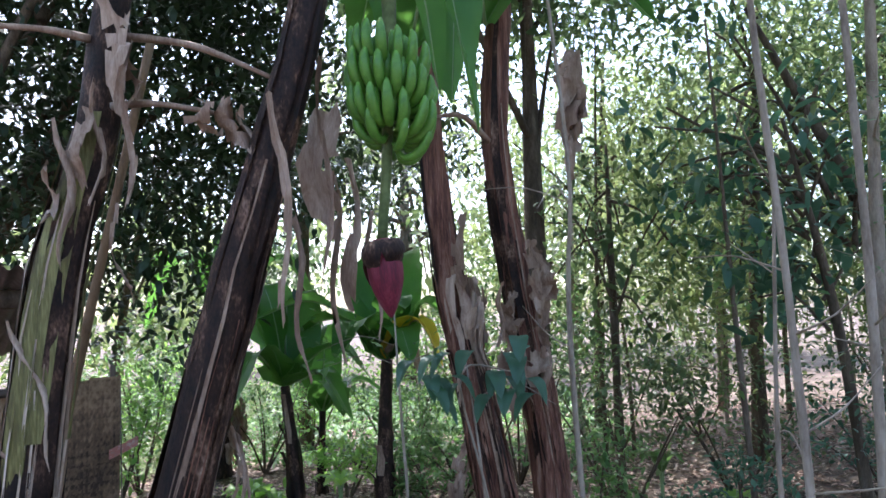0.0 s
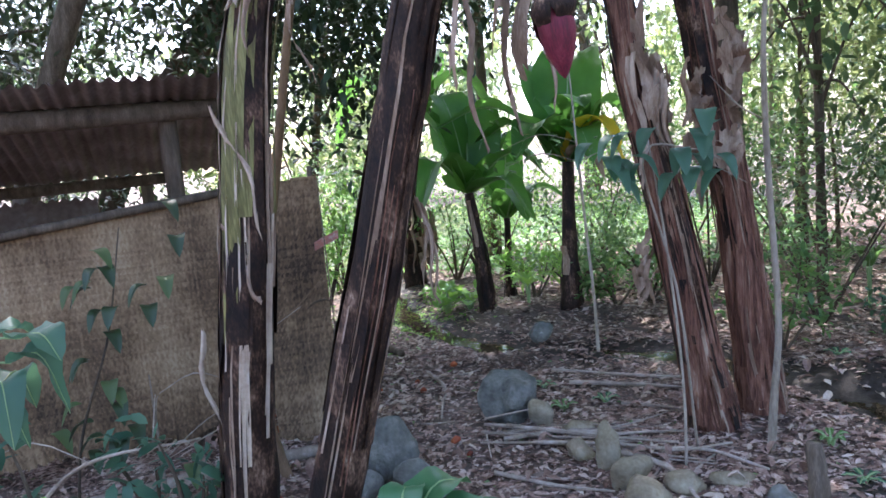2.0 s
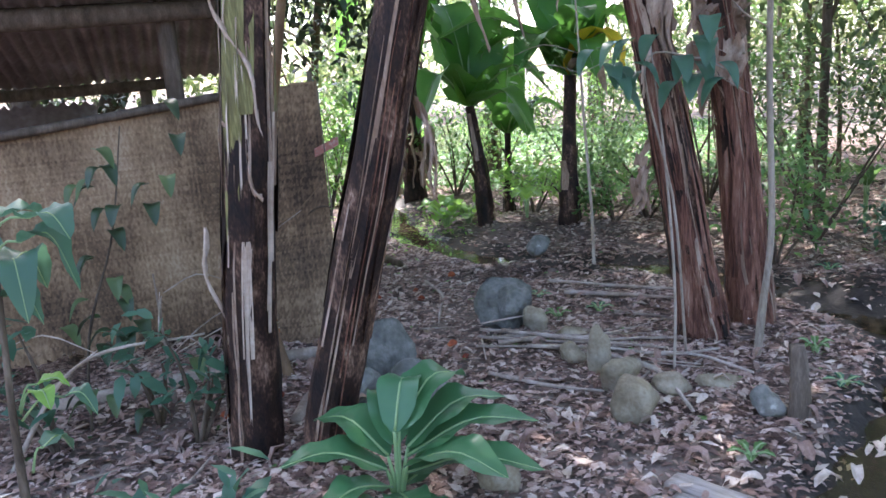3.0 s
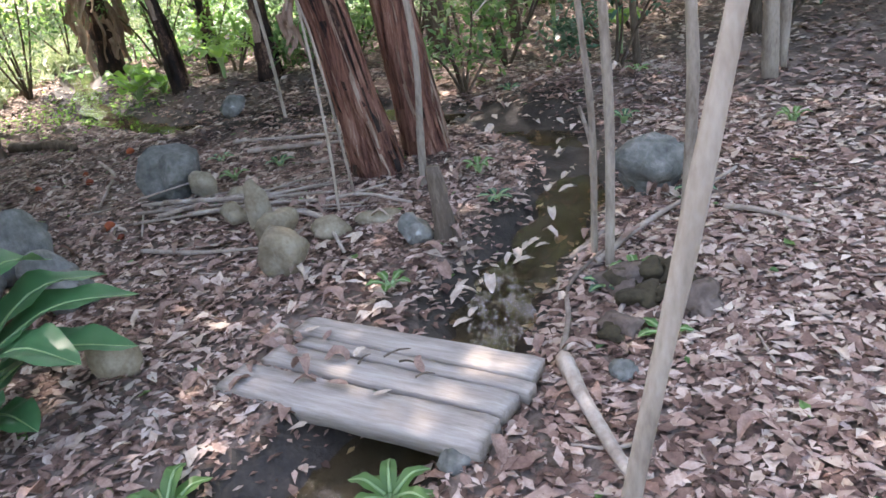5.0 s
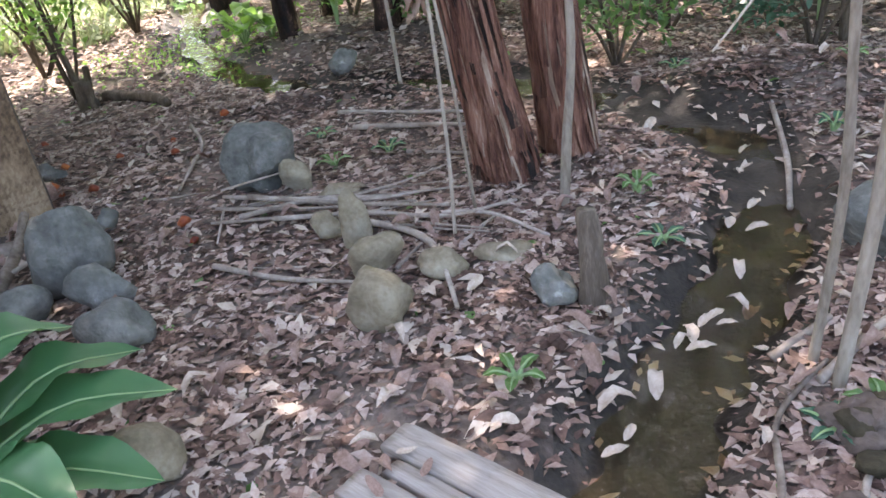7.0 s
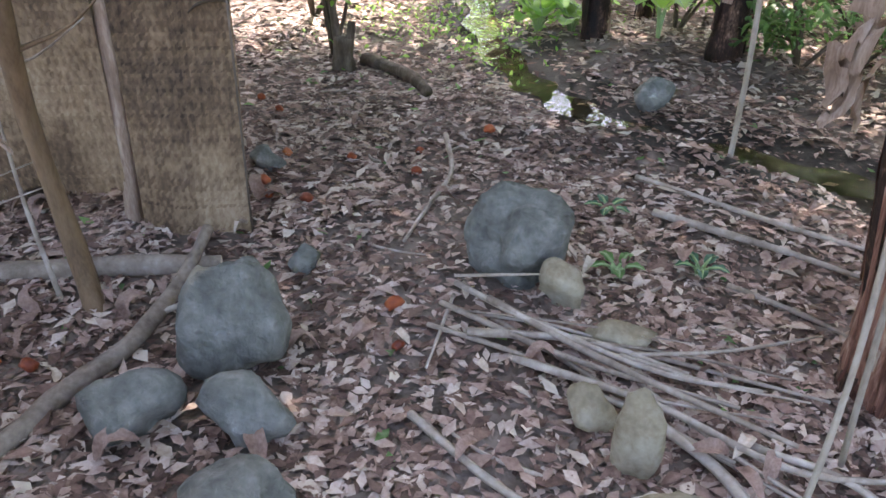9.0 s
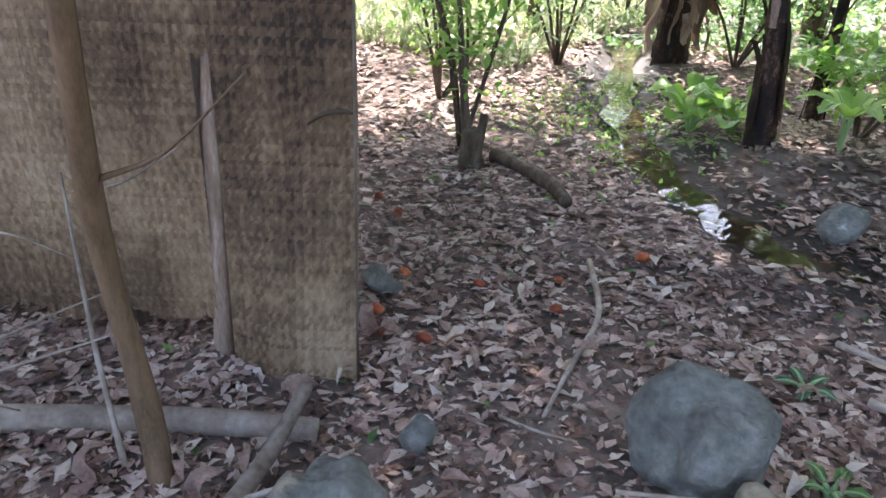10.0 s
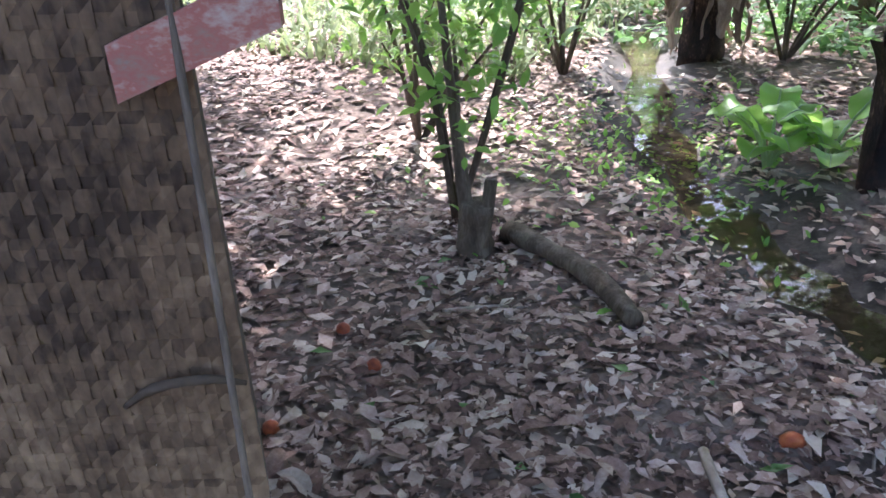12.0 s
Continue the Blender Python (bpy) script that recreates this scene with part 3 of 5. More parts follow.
# second plant: dark leaning stem that carries the bunch
T2 = [(-1.26, 2.56, -0.1), (-1.16, 2.53, 0.35), (-0.86, 2.5, 1.38), (-0.68, 2.48, 2.05), (-0.47, 2.46, 2.75), (-0.34, 2.46, 3.3)]
R2 = [0.115, 0.1, 0.092, 0.083, 0.07, 0.056]
p2 = empty("banana_plant", (0, 0, 0), "leaning banana plant with a dark stem and a fruit bunch", "banana plant", "tall banana plants")
pseudostem(p2, T2, R2, M_STEM, 5.1)
sheaths(T2, R2, 22, 21, [M_STEM, M_STEM, M_STEM, M_HUSK], p2, 0.0, 1.0)
sheaths(T2, R2, 12, 22, [M_HUSK, M_STEM_RED], p2, 0.0, 0.7, 0.014, 0, (0.02, 0.08), -1.4)
for k, (top, ln, wd, sw) in enumerate([((-0.36, 2.5, 2.85), 0.85, 0.035, (0, 0)), ((-0.5, 2.35, 2.7), 0.8, 0.05, (0.04, 0)), ((-0.3, 2.75, 2.55), 0.6, 0.16, (0, 0)),
                                     ((-0.38, 2.8, 2.5), 0.75, 0.13, (0.02, 0)), ((-0.42, 2.8, 2.75), 0.5, 0.2, (0, 0)), ((-0.25, 2.85, 2.35), 0.5, 0.12, (0.03, 0)),
                                     ((-0.73, 2.6, 1.68), 0.52, 0.05, (0.06, 0)), ((-0.73, 2.6, 1.64), 0.42, 0.035, (0.02, 0.02)), ((-0.72, 2.6, 1.56), 0.42, 0.03, (0.06, 0.0)),
                                     ((-0.5, 2.6, 2.3), 0.6, 0.09, (0.05, 0))]):
    hang(p2, top, ln, wd, 60 + k, sw)
crown_leaf(p2, [(-0.36, 2.36, 3.35), (-0.3, 2.6, 3.6), (-0.05, 2.9, 3.45), (0.05, 3.0, 2.85)], 0.3, 77, tear=0.1)
crown_leaf(p2, [(-0.36, 2.36, 3.35), (-0.7, 2.3, 3.8), (-1.2, 2.2, 3.8), (-1.6, 2.1, 3.4)], 0.4, 78, tear=0.2)

# fruit bunch, stalk and bud
bunch = part("fruit_stalk", tube([(-0.34, 2.46, 3.3), (-0.26, 2.5, 3.45), (-0.13, 2.52, 3.2), (-0.135, 2.52, 2.6), (-0.165, 2.5, 2.18)], [0.035, 0.035, 0.03, 0.02, 0.018], 10, 30, 0.2, 3), M_STALK, p2, "knobbly green-brown fruit stalk")


def finger_mesh():
    pts = [(0, 0, 0), (0.04, 0, -0.018), (0.08, 0, 0.008), (0.098, 0, 0.055), (0.098, 0, 0.1), (0.09, 0, 0.128)]
    return tube(pts, [0.008, 0.015, 0.0205, 0.021, 0.0165, 0.005], 8, 12)


fin = mesh("banana", *finger_mesh(), M_BANANA)
rb = random.Random(4)
for zc, size, n, inner, tip in ((2.84, 0.92, 15, 1.0, 0), (2.85, 0.8, 10, 0.3, -8), (2.73, 1.0, 16, 1.1, 0), (2.745, 0.85, 11, 0.4, -8), (2.625, 0.98, 15, 1.0, 4), (2.64, 0.8, 10, 0.4, -6), (2.565, 0.85, 7, 0.6, 12)):
    for k in range(n):
        a = 2 * math.pi * k / n + zc * 9
        ob = new("banana", fin)
        ob.parent = p2
        lowered = -0.035 * math.cos(a - 0.4)
        ob.matrix_basis = pose(-0.125 + math.cos(a) * 0.04 * inner, 2.52 + math.sin(a) * 0.04 * inner, zc - 0.02 + lowered + rb.uniform(-0.006, 0.006), rb.uniform(-4, 4), tip + rb.uniform(-4, 8) + 12 * max(0, math.cos(a - 0.4)), math.degrees(a) + rb.uniform(-4, 4)) @ Matrix.Scale(size * rb.uniform(0.94, 1.06), 4)

bud_v, bud_f = [], []
for i in range(16):
    s = i / 15
    r = 0.062 * math.sin(math.pi * min(1, (s * 0.93 + 0.07)) ** 0.8) ** 0.8 + 0.002
    for k in range(14):
        w = 2 * math.pi * k / 14
        bud_v.append((math.cos(w) * r, math.sin(w) * r, -0.28 * s))
for i in range(15):
    for k in range(14):
        bud_f.append((i * 14 + k, i * 14 + (k + 1) % 14, (i + 1) * 14 + (k + 1) % 14, (i + 1) * 14 + k))
bud = part("bud", (bud_v, bud_f), M_BUD, p2, "dark red pointed banana bud", at=pose(-0.165, 2.49, 2.2, 3, -6, 0))
for k in range(5):
    a = k * 1.35
    vs, fs = [], []
    for i in range(8):
        s = i / 7
        for q in (-1, -0.5, 0, 0.5, 1):
            w = a + q * (0.85 - 0.5 * s)
            r = 0.068 * math.sin(math.pi * min(1, 0.1 + 0.8 * s + 0.02 * k)) ** 0.7 + 0.004 + 0.004 * k * (1 - s)
            vs.append((math.cos(w) * r, math.sin(w) * r, -0.005 - (0.2 if k in (1, 2) else 0.11 + 0.02 * (k % 2)) * s))
    for i in range(7):
        for q in range(4):
            fs.append((i * 5 + q, i * 5 + q + 1, i * 5 + q + 6, i * 5 + q + 5))
    part("bract", (vs, fs), M_BUD if k in (1, 2) else M_STEM, bud)

# third and fourth plants: reddish dry-sheathed stems by the stream
T3 = [(0.43, 4.22, 0.0), (0.36, 4.2, 0.45), (0.21, 4.2, 1.35), (0.075, 4.2, 2.0), (-0.01, 4.2, 2.67), (-0.09, 4.2, 3.78)]
R3 = [0.145, 0.105, 0.09, 0.082, 0.072, 0.065]
p3 = empty("banana_plant", (0, 0, 0), "leaning banana plant with red-brown dry sheaths and a vine", "banana plant", "tall banana plants")
pseudostem(p3, T3, R3, M_STEM_RED, 8.2)
sheaths(T3, R3, 34, 31, [M_STEM_RED, M_STEM_RED, M_STEM_RED, M_STEM], p3, 0.0, 0.6, 0.02)
sheaths(T3, R3, 34, 33, [M_STEM_RED, M_STEM_RED, M_STEM_RED, M_STEM_RED, M_HUSK], p3, 0.0, 0.75, 0.03, 0.1, (0.03, 0.1), -1.6)
sheaths(T3, R3, 12, 32, [M_STEM], p3, 0.5, 1.0)
T4 = [(0.71, 4.42, 0.0), (0.66, 4.4, 0.5), (0.59, 4.4, 1.2), (0.46, 4.4, 2.05), (0.36, 4.4, 2.97), (0.41, 4.4, 3.85)]
R4 = [0.135, 0.105, 0.09, 0.088, 0.085, 0.075]
p4 = empty("banana_plant", (0, 0, 0), "upright banana plant with red-brown sheaths and curled dead leaves", "banana plant", "tall banana plants")
pseudostem(p4, T4, R4, M_STEM_RED, 9.6)
sheaths(T4, R4, 34, 41, [M_STEM_RED, M_STEM_RED, M_STEM_RED, M_STEM], p4, 0.0, 0.65, 0.02)
sheaths(T4, R4, 34, 43, [M_STEM_RED, M_STEM_RED, M_STEM_RED, M_STEM_RED, M_HUSK], p4, 0.0, 0.75, 0.03, 0.1, (0.03, 0.1), -1.6)
sheaths(T4, R4, 12, 42, [M_STEM], p4, 0.5, 1.0)
rs = random.Random(5)
for k in range(20):
    z = rs.uniform(1.7, 2.35)
    i = (z - 1.2) / 1.8
    hang(p4, (0.52 - 0.12 * i + rs.uniform(-0.14, 0.14), 4.25 + rs.uniform(-0.05, 0.1), z), rs.uniform(0.15, 0.4), rs.uniform(0.06, 0.16), 200 + k, (rs.uniform(-0.05, 0.08), 0))
for k in range(9):
    z = rs.uniform(1.9, 2.5)
    hang(p3, (0.1 + rs.uniform(-0.06, 0.14), 4.08 + rs.uniform(-0.05, 0.1), z), rs.uniform(0.3, 0.7), rs.uniform(0.04, 0.12), 240 + k, (rs.uniform(-0.05, 0.08), 0))
for k in range(6):
    hang(p4, (0.72 + rs.uniform(-0.06, 0.1), 4.15, rs.uniform(3.0, 3.6)), rs.uniform(0.2, 0.5), rs.uniform(0.08, 0.16), 260 + k)
for k in range(5):
    hang(p3, (0.12 + rs.uniform(-0.05, 0.08), 4.3, rs.uniform(1.0, 1.35)), rs.uniform(0.2, 0.35), rs.uniform(0.06, 0.14), 270 + k, (-0.05, 0))
crown_leaf(p4, [(0.31, 4.15, 3.6), (0.25, 3.9, 4.0), (0.15, 3.6, 3.7), (0.1, 3.5, 2.95)], 0.55, 91, tear=0.1)
crown_leaf(p4, [(0.31, 4.15, 3.6), (0.6, 4.4, 4.1), (1.0, 4.6, 4.2), (1.5, 4.8, 3.8)], 0.5, 92, tear=0.3)
crown_leaf(p3, [(-0.13, 4.0, 3.4), (-0.2, 4.3, 4.0), (-0.4, 4.8, 4.2), (-0.6, 5.2, 3.7)], 0.5, 93, tear=0.3)
crown_leaf(p3, [(-0.13, 4.0, 3.4), (0.05, 3.6, 3.9), (0.12, 3.35, 3.4), (0.22, 3.3, 2.75)], 0.32, 94)
part("dry_petiole", tube([(0.3, 4.1, 2.9), (0.15, 3.9, 3.0), (-0.05, 3.9, 2.98)], [0.02, 0.015, 0.01], 6, 8, 0.2, 2), M_HUSK, p4)


# ---- young banana plants beyond the ditch ----
def young_banana(x, y, h, r, lean, fronds, label, seed, stem_mat=None):
    z = gz(x, y)
    e = empty("young_banana_plant", (0, 0, 0), label, "banana plant", "young banana plants")
    top = (x + lean[0], y + lean[1], z + h)
    pts = [(x, y, z - 0.06), (x + lean[0] * 0.3, y + lean[1] * 0.3, z + h * 0.45), top]
    pseudostem(e, pts, [r * 1.5, r, r * 0.75], stem_mat or M_STEM, seed, 16, 12)
    sheaths(pts, [r * 1.5, r, r * 0.75], 8, int(seed * 10), [M_STEM, M_STEM, M_STEM, M_HUSK], e, 0, 1, 0.015, 0.3)
    for k, (yaw, rise, length, width, sag, m) in enumerate(fronds):
        a = radians(yaw)
        dx, dy = math.cos(a), math.sin(a)
        p = [top, (top[0] + dx * length * 0.25, top[1] + dy * length * 0.25, top[2] + rise * 0.6),
             (top[0] + dx * length * 0.6, top[1] + dy * length * 0.6, top[2] + rise), (top[0] + dx * length, top[1] + dy * length, top[2] + rise - sag)]
        crown_leaf(e, p, width * 1.35, int(seed * 7) + k, m, 0.1, 0.12)
    return e


young_banana(-1.4, 6.88, 1.12, 0.058, (-0.1, 0.0), [(180, 0.75, 0.7, 0.5, 0.3, None), (95, 0.85, 0.5, 0.5, 0.2, None), (0, 0.35, 0.8, 0.36, 0.3, None), (-20, 0.1, 0.7, 0.3, 0.4, None), (230, 0.3, 0.6, 0.42, 0.5, None), (150, 0.9, 0.4, 0.42, 0.0, None), (60, 0.5, 0.8, 0.4, 0.3, None)],
             "young banana plant with broad dark green leaves", 3.1)
young_banana(-0.6, 6.8, 1.32, 0.068, (0.05, 0.0), [(80, 0.95, 0.45, 0.5, 0.1, None), (188, 0.55, 1.15, 0.4, 0.15, None), (165, 0.38, 0.95, 0.4, 0.2, None), (20, 0.5, 0.65, 0.4, 0.25, None), (-60, 0.28, 0.5, 0.34, 0.3, None), (-12, 0.34, 0.52, 0.42, 0.42, M_YELLOW), (-30, 0.12, 0.38, 0.2, 0.3, M_HUSK), (240, 0.35, 0.75, 0.38, 0.3, None), (120, 0.9, 0.8, 0.45, 0.15, None), (300, 0.55, 0.4, 0.3, 0.1, None)],
             "young banana plant with bright leaves and one yellowing leaf", 4.3)
young_banana(-1.34, 7.8, 0.85, 0.042, (0.02, 0.0), [(20, 0.3, 0.7, 0.3, 0.2, None), (160, 0.5, 0.6, 0.3, 0.2, None), (-60, 0.3, 0.6, 0.3, 0.3, None), (90, 0.7, 0.4, 0.3, 0.1, None)],
             "small banana sucker with green leaves", 5.7)
young_banana(-2.69, 8.75, 1.9, 0.1, (0.05, 0.1), [(20, 0.6, 1.2, 0.5, 0.9, None), (160, 0.7, 1.2, 0.5, 0.9, None), (-70, 0.6, 1.0, 0.5, 0.9, None), (80, 0.9, 1.0, 0.5, 0.3, None)],
             "far banana plant with a skirt of dry leaves", 6.9)
yb = [o for o in scene.objects if o.name == "young_banana_plant.003"][0]
for k in range(26):
    a = k * 0.45
    hang(yb, (-2.67 + 0.2 * math.cos(a), 8.77 + 0.2 * math.sin(a), 0.5 + rs.uniform(0.1, 0.9)), rs.uniform(0.4, 0.65), rs.uniform(0.08, 0.16), 300 + k, (0.08 * math.cos(a), 0.08 * math.sin(a)))

# ---- the hut: woven walls, posts, rail, iron roof ----
hut = empty("hut", (-1.88, 4.2, 0), "small open hut with woven bamboo walls and rusty iron roof", "hut")
WD = Vector((-0.809, -0.588, 0.0))
WN = Vector((-0.588, 0.809, 0.0))
W0 = Vector((-1.80, 4.12, 0.0))


def wpt(s, h, out=0.0):
    """A point of the wall: s along it from its free edge, h up, out behind it. Its free end kicks out at the foot."""
    kick = 0.15 * max(0.0, 1 - h / 0.7) * min(1.0, max(0.0, (0.5 - s) / 0.25))
    return W0 + WD * s + Vector((0.0, 0.0, h)) + WN * (out - kick)


def hpart(name, vf, mat, label="", parent=None, smooth=True):
    v = [Vector(p) - Vector((-1.88, 4.2, 0)) for p in vf[0]]
    return part(name, (v, vf[1]), mat, parent or hut, label, smooth)


def ragged(s):
    return 0.20 + 0.05 * noise.noise(Vector((s * 6, 0, 4))) + 0.035 * noise.noise(Vector((s * 37, 2, 4)))


ST = 0.0125


def wall_top(s):
    return 1.65 - 0.11 * s



def strip(vertical, i, s0, s1, h0, h1):
    """One bamboo strip that passes over and under the strips that cross it."""
    vs, fs = [], []
    half = ST * 0.5
    if vertical:
        s = s0 + (i + 0.5) * ST
        lo = 1.02 + 0.02 * math.sin(s * 300) if 0.395 < s < 0.455 else ragged(s) if s > 0.42 else h0 + 0.02 * noise.noise(Vector((s * 50, 1, 1)))
        n = int((min(h1, wall_top(s)) - lo) / ST)
        for j in range(n + 1):
            o = 0.001 if ((j + int(lo / ST)) // 2 + i) % 2 else -0.001
            vs += [wpt(s - half, lo + j * ST, o), wpt(s + half, lo + j * ST, o)]
    else:
        h = h0 + (i + 0.5) * ST
        n = int((s1 - s0) / ST)
        for j in range(n + 1):
            s = s0 + j * ST
            if h > wall_top(s):
                break
            if s > 0.42 and h < ragged(s):
                if len(vs) < 4:
                    vs = []
                    continue
                break
            o = -0.001 if (i // 2 + j) % 2 else 0.001
            vs += [wpt(s, h - half, o), wpt(s, h + half, o)]
    for j in range(len(vs) // 2 - 1):
        fs.append((2 * j, 2 * j + 1, 2 * j + 3, 2 * j + 2))
    return vs, fs


panel_a = hpart("wall_panel", tube([wpt(0.0, 0.02, 0.004), wpt(0.0, 1.6, 0.004)], [0.004, 0.004], 6, 4), M_POST, "woven bamboo panel with a frayed lower edge")
HT = 1.65
for i in range(int(1.0 / ST)):
    vf = strip(True, i, 0.0, 1.0, 0.0, HT)
    hpart("strip", vf, M_WEAVE_PIECE, parent=panel_a, smooth=False)
for i in range(int(HT / ST)):
    for s0, s1 in (((0.0, 0.4), (0.45, 1.0)) if i * ST < 1.02 else ((0.0, 1.0),)):
        vf = strip(False, i, s0, s1, 0.0, HT)
        if len(vf[1]) > 2:
            hpart("strip", vf, M_WEAVE_PIECE, parent=panel_a, smooth=False)
rest = [strip(True, i, 1.0, 3.4, 0.0, 1.56) for i in range(int(2.4 / ST))] + [strip(False, i, 1.0, 3.4, 0.0, 1.56) for i in range(int(1.56 / ST))]
rest_ob = hpart("wall_panel", join([r for r in rest if len(r[1]) > 2]), M_WEAVE, "brown woven bamboo panel, frayed along its foot", smooth=False)
rest_ob["kind"] = "stuff"
# thin boards behind the weave close its gaps
for s0, s1, h0, h1 in ((0.01, 0.40, 0.75, 1.58), (0.47, 1.4, 0.3, 1.46), (1.4, 2.4, 0.3, 1.35), (2.4, 3.4, 0.3, 1.24)):
    c = [wpt(s0, h0, 0.012), wpt(s1, h0, 0.012), wpt(s1, h1, 0.012), wpt(s0, h1, 0.012), wpt(s0, h0, 0.02), wpt(s1, h0, 0.02), wpt(s1, h1, 0.02), wpt(s0, h1, 0.02)]
    hpart("backing_board", (c, [(0, 1, 2, 3), (7, 6, 5, 4), (0, 4, 5, 1), (1, 5, 6, 2), (2, 6, 7, 3), (3, 7, 4, 0)]), M_BACKING, smooth=False)


def post(s, h, r, out, label="", lean=0.0, seed=1, mat=None):
    b = wpt(s, 0, out)
    z = gz(b.x, b.y) - 0.1
    t = wpt(s + lean, h, out)
    hpart("post", tube([(b.x, b.y, z), wpt(s + lean * 0.3, 0.35, out), wpt(s + lean * 0.5, 0.75, out), t], [r * 1.15, r, r, r * 0.95], 10, 16, 0.25, seed), mat or M_POST, label)


post(0.03, 1.7, 0.018, 0.045, "dark upright edge post", 0, 2)
post(0.30, 1.5, 0.045, 0.11, "grey timber post behind the panel", 0.03, 3)
post(0.45, 1.05, 0.03, 0.03, "pale bamboo post in the slit between panels", -0.05, 4, M_HUSK)
post(0.80, 2.15, 0.055, 0.12, "timber post that carries the roof", 0.0, 5)
post(2.2, 2.15, 0.05, 0.1, "timber post that carries the roof", 0.0, 6)
post(3.3, 2.15, 0.05, 0.1, "", 0.0, 7)
for k, (s, o) in enumerate(((0.95, 1.55), (2.2, 1.6), (3.4, 1.6))):
    post(s, 1.72, 0.045, o, "", 0, 10 + k)
hpart("rail", tube([wpt(0.3, 1.62, -0.02), wpt(1.5, 1.49, -0.025), wpt(3.5, 1.27, -0.03)], [0.022, 0.026, 0.026], 8, 14, 0.2, 3), M_POST, "thin pole along the top of the wall")
hpart("beam", tube([wpt(0.3, 2.08, 0.05), wpt(3.6, 2.02, 0.05)], [0.055, 0.06], 8, 10, 0.15, 3), M_POST, "front roof beam")
hpart("beam", tube([wpt(0.75, 1.70, 1.5), wpt(3.6, 1.66, 1.5)], [0.04, 0.045], 8, 10, 0.15, 5), M_POST, "back roof beam")
hpart("foot_log", tube([(-1.64, 3.76, gz(-1.64, 3.76) + 0.03), (-2.0, 3.5, gz(-2.0, 3.5) + 0.03), (-2.9, 2.8, gz(-2.9, 2.8) + 0.03)], [0.035, 0.04, 0.04], 10, 14, 0.2, 6), M_STICK, "bare log along the foot of the wall")
hpart("torn_strip", tube([wpt(0.14, 0.84, -0.004), wpt(0.1, 0.87, -0.012), wpt(0.04, 0.885, -0.02), wpt(0.0, 0.87, -0.01)], [0.003, 0.006, 0.006, 0.003], 6, 10, 0.3, 2), M_BACKING, "dark torn fold in the weave")
board = [(-0.09, 1.25, -0.012), (0.06, 1.19, -0.012), (0.06, 1.24, -0.012), (-0.09, 1.3, -0.012)]
bv = [wpt(*b) for b in board] + [wpt(b[0], b[1], -0.03) for b in board]
bo = hpart("nailed_board", (bv, [(3, 2, 1, 0), (4, 5, 6, 7), (0, 1, 5, 4), (1, 2, 6, 5), (2, 3, 7, 6), (3, 0, 4, 7)]), M_REDPAINT, "old board with faded red paint", smooth=False)


def corrugated(s0, s1, o0, h0, o1, h1, label):
    n, m, vs, fs = int((s1 - s0) / 0.0125), 8, [], []
    for j in range(m + 1):
        t = j / m
        for i in range(n + 1):
            s = s0 + (s1 - s0) * i / n
            p = wpt(s, h0 + (h1 - h0) * t, o0 + (o1 - o0) * t)
            vs.append(p + Vector((0, 0, 0.014 * math.sin(2 * math.pi * s / 0.075) + 0.01 * noise.noise(Vector((s * 2, t * 3, 1))))))
    for j in range(m):
        for i in range(n):
            k = j * (n + 1) + i
            fs.append((k, k + 1, k + n + 2, k + n + 1))
    top = [v + Vector((0, 0, 0.003)) for v in vs]
    off = len(vs)
    hpart("roof_sheet", (vs + top, fs + [tuple(i + off for i in reversed(f)) for f in fs]), M_ROOF, label)


corrugated(0.35, 1.35, -0.28, 2.22, 1.62, 1.74, "rusty corrugated iron roof sheet")
corrugated(1.31, 2.35, -0.26, 2.205, 1.62, 1.725, "rusty corrugated iron roof sheet")
corrugated(2.31, 3.7, -0.28, 2.2, 1.62, 1.71, "rusty corrugated iron roof sheet")
corrugated(1.3, 3.6, 1.55, 1.60, 1.60, 1.25, "corrugated iron sheet hung at the back")

# ---- saplings and poles ----
def sapling(points, radii, label, mat, seed, leaves=0, leaf_mat=None, size=0.09, spread=0.35, twigs=6, group="thin saplings"):
    """A thin young tree: bent stem, twigs and a few leaves."""
    rs = random.Random(seed)
    e = empty("sapling", (0, 0, 0), label, "sapling", group)
    part("stem", tube(points, radii, 8, 22, 0.2, seed), mat, e)
    c = spline(points, 40)
    tips = []
    for k in range(twigs):
        i = rs.randint(16, 39)
        a = rs.uniform(0, 6.28)
        ln = rs.uniform(0.25, 0.7)
        b = c[i]
        q = [tuple(b), (b[0] + math.cos(a) * ln * 0.5, b[1] + math.sin(a) * ln * 0.5, b[2] + 0.08), (b[0] + math.cos(a) * ln, b[1] + math.sin(a) * ln, b[2] + rs.uniform(-0.05, 0.25))]
        part("twig", tube(q, [radii[-1] * 0.5, 0.004, 0.002], 5, 7), mat, e)
        tips += [np.array(q[1]), np.array(q[2])]
    if leaves and tips:
        g = np.random.default_rng(seed)
        cc = np.array(tips)[g.integers(0, len(tips), leaves)] + g.normal(0, spread * 0.4, (leaves, 3))
        ob = quick("leaves", *leaf_cloud(cc, size, 0.3, seed=seed), leaf_mat or M_MIDLEAF, e)
        ob["kind"] = "stuff"
    return e


